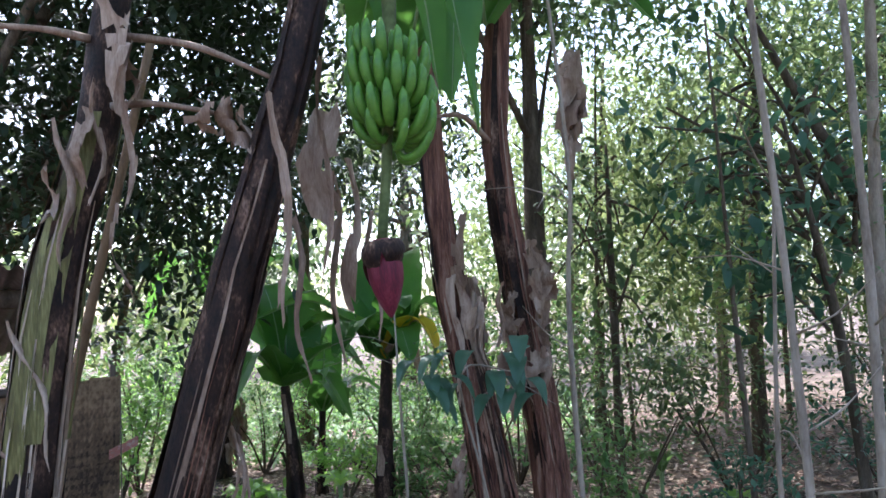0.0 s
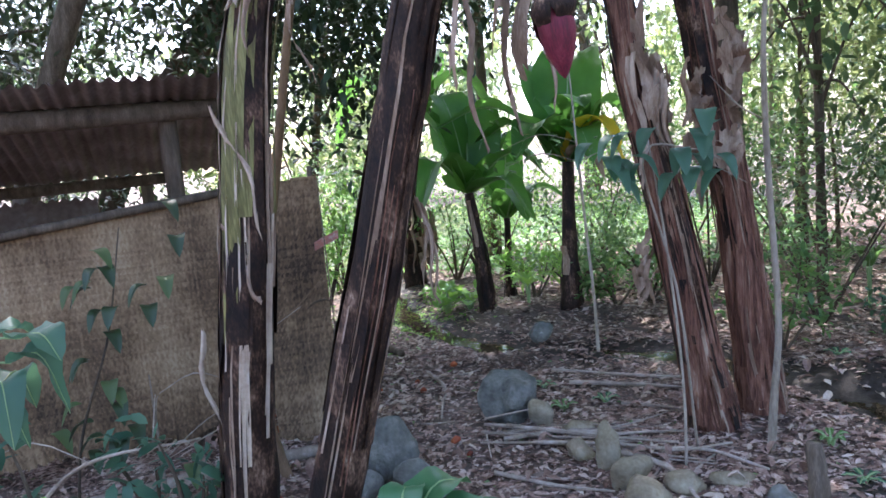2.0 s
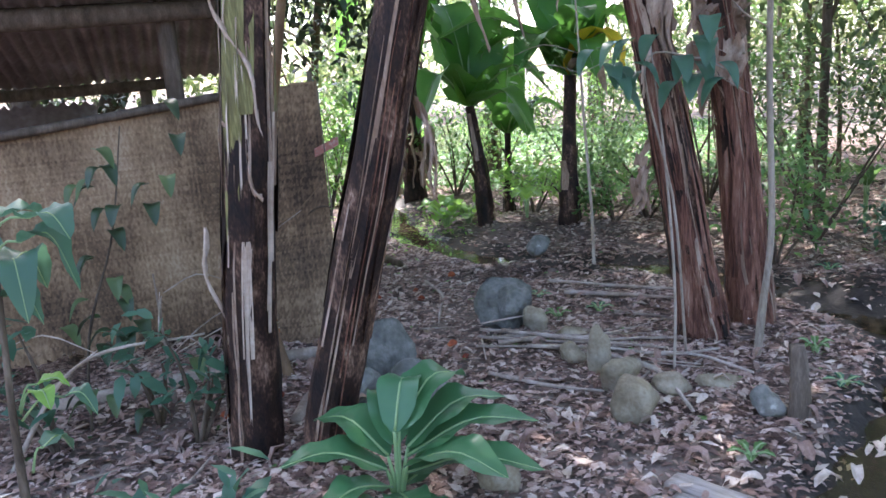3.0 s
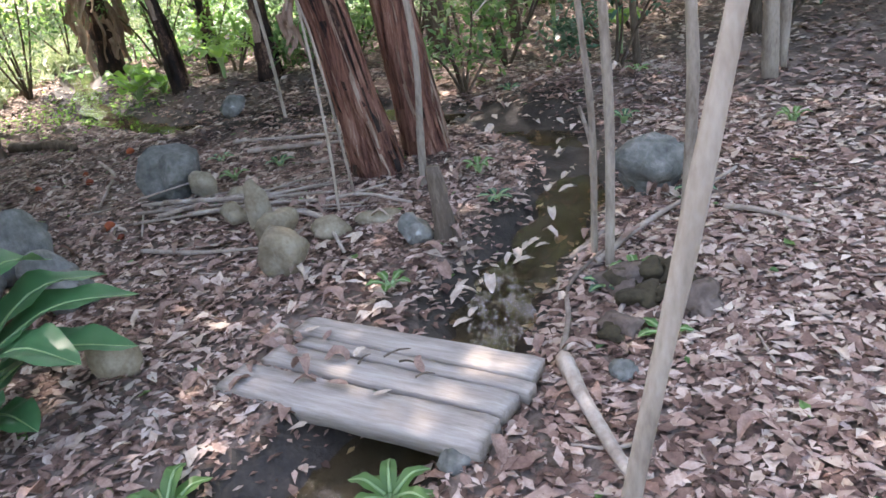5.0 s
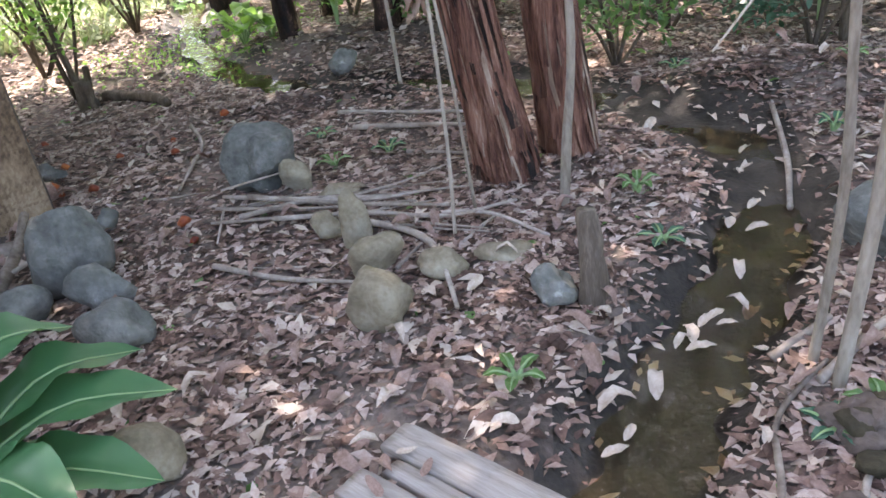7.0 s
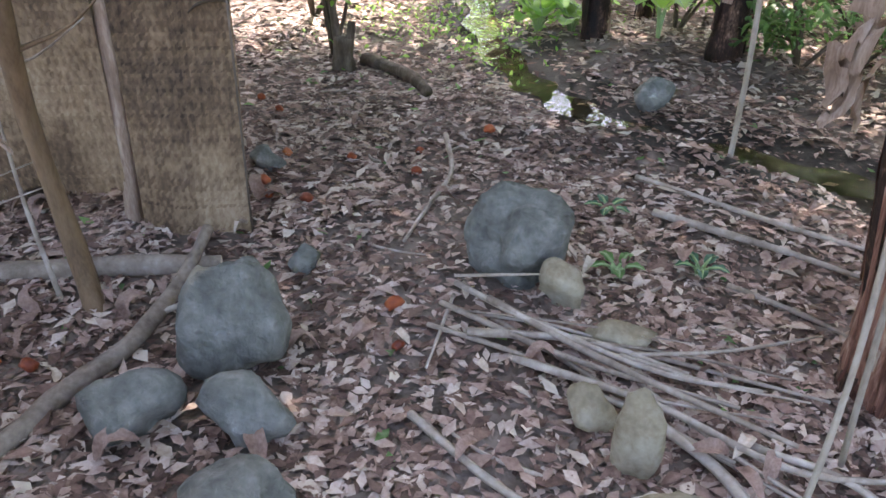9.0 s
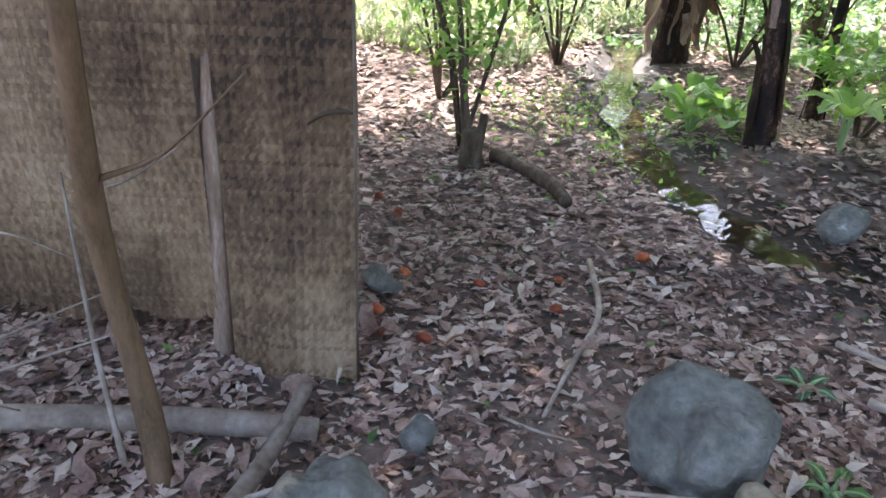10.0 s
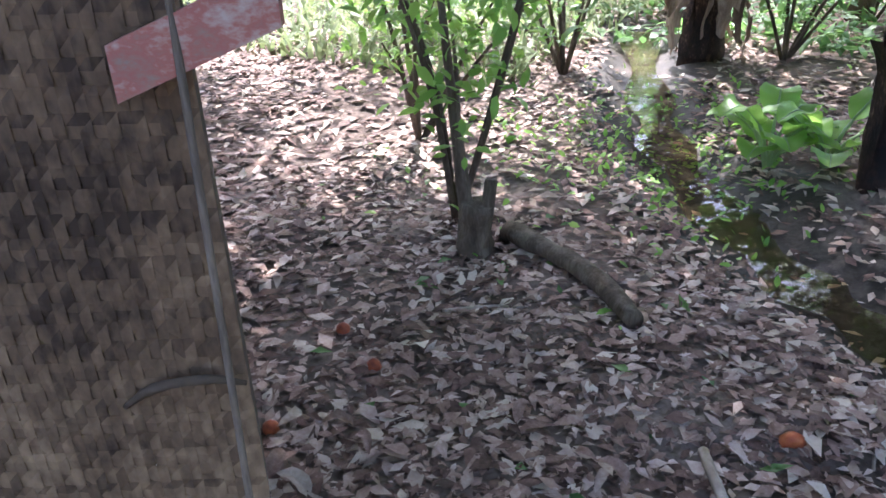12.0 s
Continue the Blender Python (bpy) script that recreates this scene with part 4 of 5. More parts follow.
sapling([(0.655, 3.84, gz(0.655, 3.84) - 0.05), (0.68, 3.84, 0.35), (0.715, 3.85, 0.75), (0.69, 3.85, 1.38), (0.68, 3.85, 2.04), (0.71, 3.85, 2.68), (0.61, 3.85, 3.9)], [0.022, 0.017, 0.016, 0.012, 0.009], "pale bent sapling in front of the banana stems", M_PALEBARK, 3, 0, twigs=4)
sapling([(1.345, 2.7, gz(1.345, 2.7) - 0.05), (1.37, 2.7, 0.6), (1.36, 2.7, 1.2), (1.32, 2.7, 2.1), (1.26, 2.7, 3.0), (1.22, 2.7, 4.2)], [0.02, 0.017, 0.014, 0.01], "pale thin sapling on the stream bank", M_PALEBARK, 4, 0, twigs=5)
sapling([(1.31, 2.8, gz(1.31, 2.8) - 0.05), (1.33, 2.8, 0.6), (1.3, 2.82, 1.3), (1.36, 2.85, 2.4)], [0.014, 0.012, 0.006], "very thin sapling beside a thicker one", M_PALEBARK, 5, 0, twigs=3)
sapling([(1.705, 2.91, gz(1.705, 2.91) - 0.05), (1.735, 2.9, 0.6), (1.73, 2.9, 1.1), (1.74, 2.9, 2.0), (1.72, 2.9, 2.9), (1.68, 2.9, 4.2)], [0.026, 0.022, 0.018, 0.012], "straight pale sapling near the boulder", M_PALEBARK, 6, 0, twigs=5)
sapling([(0.93, 1.13, -0.05), (1.04, 1.14, 0.5), (1.15, 1.15, 1.0), (1.36, 1.18, 2.0), (1.62, 1.2, 3.2)], [0.019, 0.018, 0.018, 0.016, 0.012], "leaning pale sapling with smooth bark", M_PALEBARK, 7, 0, twigs=3)
sapling([(-1.8, 3.38, 0.0), (-1.9, 3.42, 0.3), (-1.91, 3.39, 0.7), (-1.83, 3.35, 1.0), (-1.69, 3.3, 1.5), (-1.52, 3.23, 2.1), (-1.22, 3.11, 3.2)], [0.036, 0.03, 0.028, 0.024, 0.018], "smooth orange-brown sapling before the hut wall", M_ORANGE, 8, 0, twigs=3)
sapling([(-1.92, 3.35, gz(-1.92, 3.35) - 0.03), (-2.06, 3.4, 0.35), (-2.16, 3.45, 0.8)], [0.009, 0.007, 0.003], "thin bare stem before the hut wall", M_STICK, 9, 0, twigs=2)
sapling([(0.235, 3.6, gz(0.235, 3.6) - 0.03), (0.24, 3.68, 0.5), (0.2, 3.85, 1.1), (0.13, 4.0, 1.7)], [0.008, 0.007, 0.005], "thin woody vine hanging by a banana stem", M_PALEBARK, 10, 0, twigs=1)
sapling([(-0.29, 5.48, gz(-0.29, 5.48) - 0.03), (-0.3, 5.48, 0.6), (-0.34, 5.5, 1.3), (-0.38, 5.5, 2.2)], [0.013, 0.012, 0.006], "thin sapling beside the wet ditch", M_PALEBARK, 11, 60, M_SHRUB, 0.08, twigs=3)
sapling([(2.85, 4.74, gz(2.85, 4.74) - 0.05), (2.83, 4.74, 1.2), (2.8, 4.74, 2.4), (2.9, 4.74, 4.5)], [0.05, 0.045, 0.04, 0.03], "pale pole-like tree on the slope", M_PALEBARK, 12, 160, M_MIDLEAF, 0.08)
sapling([(2.98, 4.9, gz(2.98, 4.9) - 0.05), (3.02, 4.9, 1.2), (3.0, 4.9, 2.4), (3.2, 4.9, 4.5)], [0.04, 0.035, 0.03, 0.02], "pale pole-like tree on the slope", M_PALEBARK, 13, 160, M_MIDLEAF, 0.08)
g = np.random.default_rng(21)
spots = [(x, y) for x, y in zip(g.uniform(0.9, 7.5, 120), g.uniform(5.6, 12.5, 120)) if stream_dist(x, y) > 0.4 and x > 0.25 * (y - 4)][:14]
for k, (x, y) in enumerate(spots):
    z, h = gz(x, y), g.uniform(2.5, 5.5)
    sapling([(x, y, z - 0.05), (x + g.normal(0, 0.08), y, z + h * 0.4), (x + g.normal(0, 0.3), y, z + h)], [0.028, 0.022, 0.008] if k % 4 else [0.045, 0.038, 0.015], "slender forest sapling with small leaves",
            (M_PALEBARK, M_BARK, M_PALEBARK)[k % 3], 60 + k, 260, (M_MIDLEAF, M_SHRUB, M_BLUELEAF, M_LIGHTLEAF)[k % 4], 0.085, 0.7, 7, "forest saplings")

sapling([(-2.25, 2.95, gz(-2.25, 2.95) - 0.03), (-2.27, 2.97, 0.3), (-2.3, 3.0, 0.75)], [0.012, 0.009, 0.004], "bare twiggy dead shrub before the hut", M_STICK, 31, 0, twigs=6)
sapling([(-2.6, 2.2, gz(-2.6, 2.2) - 0.03), (-2.3, 2.4, 0.5), (-1.85, 2.7, 0.55)], [0.012, 0.009, 0.005], "pale bare branch reaching past the banana stem", M_STICK, 32, 0, twigs=3)
# short stump beside the stream
st = part("stump", tube([(0.735, 3.12, gz(0.735, 3.12) - 0.05), (0.735, 3.12, 0.2), (0.725, 3.13, 0.4)], [0.05, 0.042, 0.03], 12, 12, 0.35, 4), M_POST)
tagged(st, "short grey weathered stump beside the stream", "stump")
fs_ = part("stump", join([tube([(-2.56, 5.78, gz(-2.56, 5.78) - 0.05), (-2.56, 5.78, 0.15), (-2.55, 5.78, 0.27)], [0.08, 0.06, 0.055], 12, 10, 0.35, 5), tube([(-2.57, 5.78, 0.1), (-2.64, 5.8, 0.5), (-2.74, 5.85, 1.1)], [0.03, 0.022, 0.01], 7, 10, 0.2, 2), tube([(-2.53, 5.78, 0.1), (-2.5, 5.8, 0.36)], [0.03, 0.022], 7, 6, 0.2, 2)]), M_BARK)
tagged(fs_, "forked brown stump with a thin shoot", "stump")
lg = part("log", tube([(-2.5, 5.92, gz(-2.5, 5.92) + 0.04), (-2.28, 5.84, gz(-2.28, 5.84) + 0.04), (-2.06, 5.72, gz(-2.06, 5.72) + 0.04), (-1.86, 5.56, gz(-1.86, 5.56) + 0.03)], [0.04, 0.035, 0.035, 0.03], 10, 16, 0.3, 4), M_BARK)
tagged(lg, "fallen crooked branch on the leaf litter", "branch")
lb = part("branch", tube([(-1.5, 2.8, gz(-1.5, 2.8) + 0.03), (-1.55, 3.06, 0.08), (-1.55, 3.27, 0.09), (-1.61, 3.53, 0.12), (-1.67, 3.76, 0.22)], [0.026, 0.03, 0.028, 0.025, 0.02], 10, 24, 0.3, 9), M_STICK)
part("side_twig", tube([(-1.59, 3.42, 0.1), (-1.5, 3.55, 0.13), (-1.42, 3.68, 0.19)], [0.012, 0.009, 0.004], 6, 8, 0.2, 4), M_STICK, lb)
tagged(lb, "bare grey branch leaning against the hut post", "branch")


# ---- sticks on the ground ----
def stick(points, r, label="dry bare stick on the leaf litter", lift=0.02):
    ps = [(x, y, gz(x, y) + r * 0.6 + lift + (p[0] if p else 0)) for x, y, *p in points]
    ob = part("stick", tube(ps, [r, r * 0.9, r * 0.55], 6, 14, 0.25, points[0][0] * 9), M_STICK)
    return tagged(ob, label, "stick", "fallen sticks")


stick([(-0.86, 4.0), (-0.56, 3.91), (-0.18, 3.9), (0.09, 3.96)], 0.011, "long pale dry stick in a heap", 0.05)
stick([(-0.54, 3.74), (-0.14, 3.76), (0.2, 3.7), (0.47, 3.81)], 0.012, "long pale dry stick in a heap", 0.05)
stick([(-0.71, 3.79), (-0.4, 3.92), (-0.1, 3.95)], 0.013, "long pale dry stick in a heap", 0.04)
stick([(-0.72, 3.95), (-0.3, 3.85), (0.2, 3.78)], 0.012, "long pale dry stick in a heap", 0.06)
stick([(-0.85, 3.88), (-0.4, 3.82), (0.05, 3.86)], 0.01, "thin pale dry stick in a heap", 0.05)
stick([(-0.2, 3.74), (-0.05, 3.69), (0.1, 3.59), (0.2, 3.42), (0.3, 3.08)], 0.016, "thick curved dry stick in a heap", 0.03)
stick([(0.1, 3.75), (0.35, 3.72), (0.6, 3.5)], 0.011, "curved dry stick in a heap", 0.04)
for k in range(12):
    x, y, a, ln = g.uniform(-0.85, -0.2), g.uniform(3.72, 4.0), g.normal(0.0, 0.3), g.uniform(0.35, 0.75)
    stick([(x, y), (x + math.cos(a) * ln * 0.5, y + math.sin(a) * ln * 0.5 + g.normal(0, 0.02)), (x + math.cos(a) * ln, y + math.sin(a) * ln)], g.uniform(0.004, 0.009), "thin pale dry stalk in a heap", g.uniform(0.02, 0.06))
stick([(-0.85, 3.97), (-0.6, 4.11)], 0.006, "thin straight white twig on a rock", 0.1)
stick([(-0.85, 3.97), (-0.75, 3.62)], 0.006, "thin white twig bent down", 0.03)
stick([(-0.7, 3.45), (-0.4, 3.35), (-0.1, 3.3)], 0.012)
stick([(-1.53, 5.16), (-1.31, 4.81), (-1.24, 4.5), (-1.17, 4.19)], 0.012, "crooked thin stick on dry leaves")
stick([(1.05, 2.08), (1.08, 1.8), (1.12, 1.5)], 0.025, "bark-covered stick beside the planks")
stick([(1.05, 2.1), (1.12, 2.35), (1.17, 2.59), (1.34, 2.78)], 0.011, "white crooked twig by the stream")
stick([(1.3, 2.7), (1.5, 2.9), (1.76, 3.13), (2.12, 3.43)], 0.014, "pale stick across the bank")
stick([(1.23, 2.89), (1.41, 2.98)], 0.018, "broken white stick in the stream bed")
stick([(1.24, 2.2), (1.32, 2.39), (1.4, 2.39)], 0.01, "white bent twig on the soil mound")
stick([(1.9, 3.0), (2.0, 2.9), (2.12, 2.72)], 0.014)
stick([(1.53, 3.85), (1.63, 4.34), (1.68, 5.2), (1.84, 5.77)], 0.014, "crooked dead vine on the slope")
stick([(-0.6, 5.12), (0.0, 5.0), (0.35, 4.95)], 0.013)
stick([(-0.45, 4.85), (0.0, 4.8), (0.3, 4.75)], 0.016)
stick([(-0.1, 4.5), (0.15, 4.45), (0.3, 4.4)], 0.01)
for k in range(46):
    x, y, a, ln = g.uniform(-3.2, 2.6), g.uniform(1.2, 7.5), g.uniform(0, 3.14), g.uniform(0.1, 0.35)
    if stream_dist(x, y) > 0.3:
        stick([(x, y), (x + math.cos(a) * ln * 0.5, y + math.sin(a) * ln * 0.5 + g.normal(0, 0.02)), (x + math.cos(a) * ln, y + math.sin(a) * ln)], g.uniform(0.004, 0.009), "small dry twig on the leaf litter", 0.01)

# ---- fallen orange fruit ----
fruit_me = mesh("fruit", *rock_mesh(0.026, 0.026, 0.022, 3.3, 2, 0.3), M_FRUIT)
for x, y, s in [(-1.36, 5.28, 1.1), (-2.46, 4.66, 0.9), (-2.01, 4.58, 1.0), (-1.92, 4.32, 1.1), (-1.69, 4.3, 1.1), (-2.25, 4.19, 1.1), (-2.34, 4.23, 1.2), (-1.0, 3.85, 1.2), (-1.83, 3.05, 0.9), (-1.73, 3.09, 1.1),
                (-2.18, 4.01, 1.1), (-1.84, 4.24, 1.0), (-1.9, 2.84, 1.0), (-1.45, 4.75, 1.0), (-1.75, 4.7, 0.9), (-1.55, 4.95, 0.8), (-2.4, 5.0, 0.9), (-0.88, 3.68, 0.8), (-2.6, 5.1, 0.9)]:
    ob = tagged(new("fallen_fruit", fruit_me), "small rotting orange fruit on dry leaves", "fruit", "fallen fruit")
    ob.matrix_basis = pose(x, y, gz(x, y) + 0.022 * s, 0, 0, x * 90) @ Matrix.Scale(s, 4)


# ---- green plants near the path ----
def broad_plant(name, x, y, fronds, label, mat, seed, category="plant", stem=0.0, group=""):
    z = gz(x, y)
    e = empty(name, (0, 0, 0), label, category, group)
    for k, (yaw, reach, h, ln, wd) in enumerate(fronds):
        a = radians(yaw)
        dx, dy = math.cos(a), math.sin(a)
        b = Vector((x, y, z + stem))
        k0 = b + Vector((dx * reach * 0.25, dy * reach * 0.25, h * 0.7))
        k1 = k0 + Vector((dx * ln * 0.5, dy * ln * 0.5, h * 0.3))
        k2 = k0 + Vector((dx * ln, dy * ln, h * 0.18))
        part("leaf_stalk", tube([Vector((x, y, z - 0.02)), (b + k0) / 2 + Vector((0, 0, h * 0.1)), k0], [0.012, 0.009, 0.006], 6, 8), M_RIB, e)
        lf = part("leaf", blade([k0, k1, k2], wd, 14, 3, 0.13, 0.07, 0, seed + k, 0.85), mat, e)
        part("midrib", tube([k0 + Vector((0, 0, 0.003)), k1 + Vector((0, 0, 0.003)), k2], [0.006, 0.004, 0.001], 5, 8), M_RIB, lf)
    return e


broad_plant("ginger_plant", -0.77, 2.15, [(25, 0.15, 0.36, 0.5, 0.2), (0, 0.15, 0.28, 0.5, 0.2), (60, 0.1, 0.5, 0.36, 0.2), (-20, 0.2, 0.34, 0.42, 0.2), (45, 0.2, 0.4, 0.44, 0.19), (110, 0.1, 0.42, 0.3, 0.18), (160, 0.15, 0.36, 0.36, 0.18), (200, 0.15, 0.3, 0.38, 0.18),
                                          (-60, 0.1, 0.18, 0.3, 0.16), (-100, 0.15, 0.15, 0.3, 0.16), (-35, 0.12, 0.12, 0.28, 0.15), (240, 0.15, 0.22, 0.32, 0.16), (-130, 0.2, 0.1, 0.3, 0.16), (90, 0.05, 0.5, 0.22, 0.16), (40, 0.1, 0.2, 0.3, 0.15)],
            "lush ginger plant with broad glossy green leaves", M_GINGER, 500)
broad_plant("weed", -0.1, 1.72, [(a, 0.05, 0.08 + 0.03 * (a % 3), 0.13, 0.055) for a in range(0, 360, 40)], "low green weed with oval leaves", M_SHRUB, 520, group="small weeds")
broad_plant("weed", 0.52, 1.6, [(a, 0.06, 0.07 + 0.02 * (a % 4), 0.11, 0.045) for a in range(0, 360, 30)], "low green weed at the water's edge", M_SHRUB, 530, group="small weeds")
for k, (x, y) in enumerate([(1.3, 2.55), (1.42, 2.6), (1.85, 3.2), (1.4, 2.2), (-0.2, 4.55), (0.95, 3.9), (1.0, 3.5), (0.5, 2.75), (1.85, 4.4), (2.1, 5.0), (1.3, 5.3), (2.6, 3.9), (-0.62, 4.82), (-0.45, 4.4)]):
    broad_plant("seedling", x, y, [(a + k * 17, 0.1, 0.03 + 0.02 * (k % 3), 0.07, 0.04) for a in range(0, 360, 72)], "small green seedling in the leaf litter", M_SHRUB if k % 2 else M_BLUELEAF, 540 + k, group="seedlings")
bs = empty("broadleaf_shrub", (-0.24, 0.1, -0.06), "young shrub with large dark blue-green leaves", "shrub")
part("stem", tube([(-1.2, 1.12, gz(-1.2, 1.12) - 0.03), (-1.24, 1.15, 0.7), (-1.2, 1.18, 1.42)], [0.014, 0.012, 0.005], 7, 14, 0.2, 3), M_BARK, bs)
for k, (x, y, z, yaw, ln, wd, dip) in enumerate([(-1.14, 1.2, 1.36, 20, 0.14, 0.12, 0.14), (-1.1, 1.2, 1.42, -10, 0.15, 0.12, 0.05), (-1.2, 1.2, 1.42, 60, 0.15, 0.12, 0.05), (-1.16, 1.18, 1.31, -40, 0.13, 0.11, 0.13), (-1.2, 1.22, 1.3, 100, 0.14, 0.11, 0.1),
                                               (-1.2, 1.16, 1.33, 170, 0.15, 0.12, 0.1), (-1.22, 1.2, 1.22, 10, 0.1, 0.08, 0.08), (-1.18, 1.2, 0.98, 30, 0.09, 0.06, 0.02), (-1.16, 1.18, 0.97, -30, 0.09, 0.06, 0.03), (-1.1, 1.2, 0.95, 5, 0.1, 0.07, 0.05), (-1.2, 1.2, 0.8, 80, 0.1, 0.07, 0.05)]):
    a = radians(yaw)
    p = Vector((x, y, z))
    d = Vector((math.cos(a), math.sin(a), 0))
    part("leaf_stalk", tube([Vector((-1.22, 1.17, z - 0.06)), (Vector((-1.22, 1.17, z)) + p) / 2, p], [0.004, 0.003, 0.003], 5, 6), M_RIB, bs)
    lf = part("leaf", blade([p, p + d * ln * 0.5 + Vector((0, 0, 0.01)), p + d * ln * 0.85 - Vector((0, 0, dip))], wd, 12, 3, 0.14, 0.08, 0, 560 + k, 0.6), M_BLUELEAF if k not in (7, 8) else M_BRIGHT, bs)
    part("midrib", tube([p + Vector((0, 0, 0.002)), p + d * ln * 0.5 + Vector((0, 0, 0.012)), p + d * ln * 0.85 - Vector((0, 0, dip))], [0.003, 0.002, 0.001], 5, 8), M_RIB, lf)
broad_plant("weed", 2.3, 6.2, [(a, 0.08, 0.32 + 0.05 * (a % 4), 0.2, 0.1) for a in range(0, 360, 60)], "bright green broad-leaved weed on the slope", M_BRIGHT, 610, group="small weeds")
broad_plant("weed", 1.9, 6.9, [(a, 0.08, 0.5 + 0.05 * (a % 4), 0.2, 0.1) for a in range(20, 360, 60)], "green broad-leaved weed on the slope", M_SHRUB, 611, group="small weeds")
broad_plant("taro_plant", -1.84, 7.0, [(a, 0.3 + 0.1 * (a % 3), 0.14 + 0.05 * (a % 4), 0.2, 0.17) for a in range(0, 360, 33)], "bright green broad-leaved plant by the ditch", M_BRIGHT, 580)
broad_plant("taro_plant", -1.62, 7.05, [(a, 0.3 + 0.1 * (a % 3), 0.12 + 0.05 * (a % 4), 0.2, 0.15) for a in range(10, 360, 45)], "bright green broad-leaved plant by the ditch", M_BRIGHT, 590)
broad_plant("taro_plant", -1.0, 6.85, [(a, 0.1, 0.2 + 0.04 * (a % 4), 0.25, 0.1) for a in range(10, 360, 60)], "bright green leafy plant between young banana stems", M_BRIGHT, 600)

# vine leaves on the banana stems
vine = empty("vine", (0, 0, 0), "blue-green climbing vine on the banana stems", "vine")
part("stem", tube([(0.3, 3.8, 0.1), (0.24, 3.82, 0.9), (0.1, 3.85, 1.6), (0.35, 3.95, 1.62), (0.5, 4.0, 1.55)], [0.008, 0.007, 0.006, 0.005, 0.004], 6, 20), M_PALEBARK, vine)
for k in range(22):
    x = (0.02 if k % 2 else 0.4) + g.normal(0, 0.08)
    p = Vector((x, 3.78 + g.normal(0, 0.05), 1.6 + g.normal(0, 0.1)))
    a = g.uniform(-2.6, -0.5)
    part("leaf", blade([p, p + Vector((math.cos(a) * 0.08, math.sin(a) * 0.06, -0.03)), p + Vector((math.cos(a) * 0.14, math.sin(a) * 0.1, -0.13))], 0.1, 8, 2, 0.15, 0, 0, k, 0.6), M_BLUELEAF, vine)


creeper = empty("vine", (0, 0, 0), "dark green creeper before the hut wall", "vine")
part("stem", tube([(-2.5, 2.6, -0.15), (-2.45, 2.65, 0.5), (-2.3, 2.75, 1.0), (-2.2, 2.8, 1.5)], [0.008, 0.007, 0.005, 0.003], 6, 18), M_BARK, creeper)
for k in range(34):
    q = g.uniform(0.1, 1)
    p = Vector((-2.5 + 0.3 * q + g.normal(0, 0.16), 2.65 + 0.15 * q, 1.5 * q + g.normal(0, 0.06)))
    a = g.uniform(-2.8, -0.3)
    part("leaf", blade([p, p + Vector((math.cos(a) * 0.07, math.sin(a) * 0.05, -0.01)), p + Vector((math.cos(a) * 0.13, math.sin(a) * 0.09, -0.09))], 0.075, 8, 2, 0.15, 0, 0, k, 0.6), M_MIDLEAF if k % 3 == 0 else M_DARKLEAF, creeper)

# ---- shrubs and trees ----
def cluster(g, centre, radius, n, groups):
    """Leaf places gathered in uneven clumps inside an ellipsoid."""
    d = g.normal(0, 1, (groups, 3))
    d /= np.linalg.norm(d, axis=1)[:, None]
    cs = np.array(centre) + d * (g.uniform(0.25, 1, groups) ** 0.5)[:, None] * np.array(radius)
    pick = g.integers(0, groups, n)
    return cs, cs[pick] + g.normal(0, 1, (n, 3)) * np.array(radius) * 0.2


def shrub(x, y, h, r, n, mat, seed, label, size=0.06, stems=6, group="shrubs"):
    g = np.random.default_rng(seed)
    z = gz(x, y)
    e = empty("shrub", (0, 0, 0), label, "shrub", group)
    cs, pts = cluster(g, (x, y, z + h * 0.62), (r, r, h * 0.42), n, max(8, n // 60))
    for k in range(stems):
        c = cs[k % len(cs)]
        part("stem", tube([(x, y, z - 0.03), ((x + c[0]) / 2 + 0.03, (y + c[1]) / 2, (z + c[2]) / 2 + 0.05), tuple(c)], [0.014, 0.01, 0.004], 5, 8), M_BARK, e)
    pts[:, 2] = np.maximum(pts[:, 2], z + 0.05)
    ob = quick("leaves", *leaf_cloud(pts, size, 0.25, seed=seed), mat, e)
    ob["kind"] = "stuff"
    return e


def tree(x, y, h, r, crown, n, mat, seed, label, size=0.11, trunk=0.1, bark=None, lean=(0, 0), group="forest trees", category="tree"):
    """crown: (centre height, radius across, half height)."""
    g = np.random.default_rng(seed)
    z = gz(x, y)
    e = empty("tree", (0, 0, 0), label, category, group)
    top = np.array([x + lean[0], y + lean[1], z + h])
    part("trunk", tube([(x, y, z - 0.1), (x + lean[0] * 0.35, y + lean[1] * 0.3, z + h * 0.5), tuple(top)], [trunk * 1.3, trunk, trunk * 0.35], 10, 16, 0.25, seed), bark or M_BARK, e)
    cs, pts = cluster(g, (top[0], top[1], z + crown[0]), (crown[1], crown[1], crown[2]), n, max(24, n // 160))
    for k in range(12):
        c = cs[k]
        b = np.array([x, y, z]) + (top - np.array([x, y, z])) * g.uniform(0.45, 0.9)
        part("limb", tube([tuple(b), tuple((b + c) / 2 + [0, 0, 0.15]), tuple(c)], [trunk * 0.45, trunk * 0.25, 0.01], 6, 9, 0.2, k), bark or M_BARK, e)
    ob = quick("crown", *leaf_cloud(pts, size, 0.45, seed=seed), mat, e)
    ob["kind"] = "stuff"
    return e


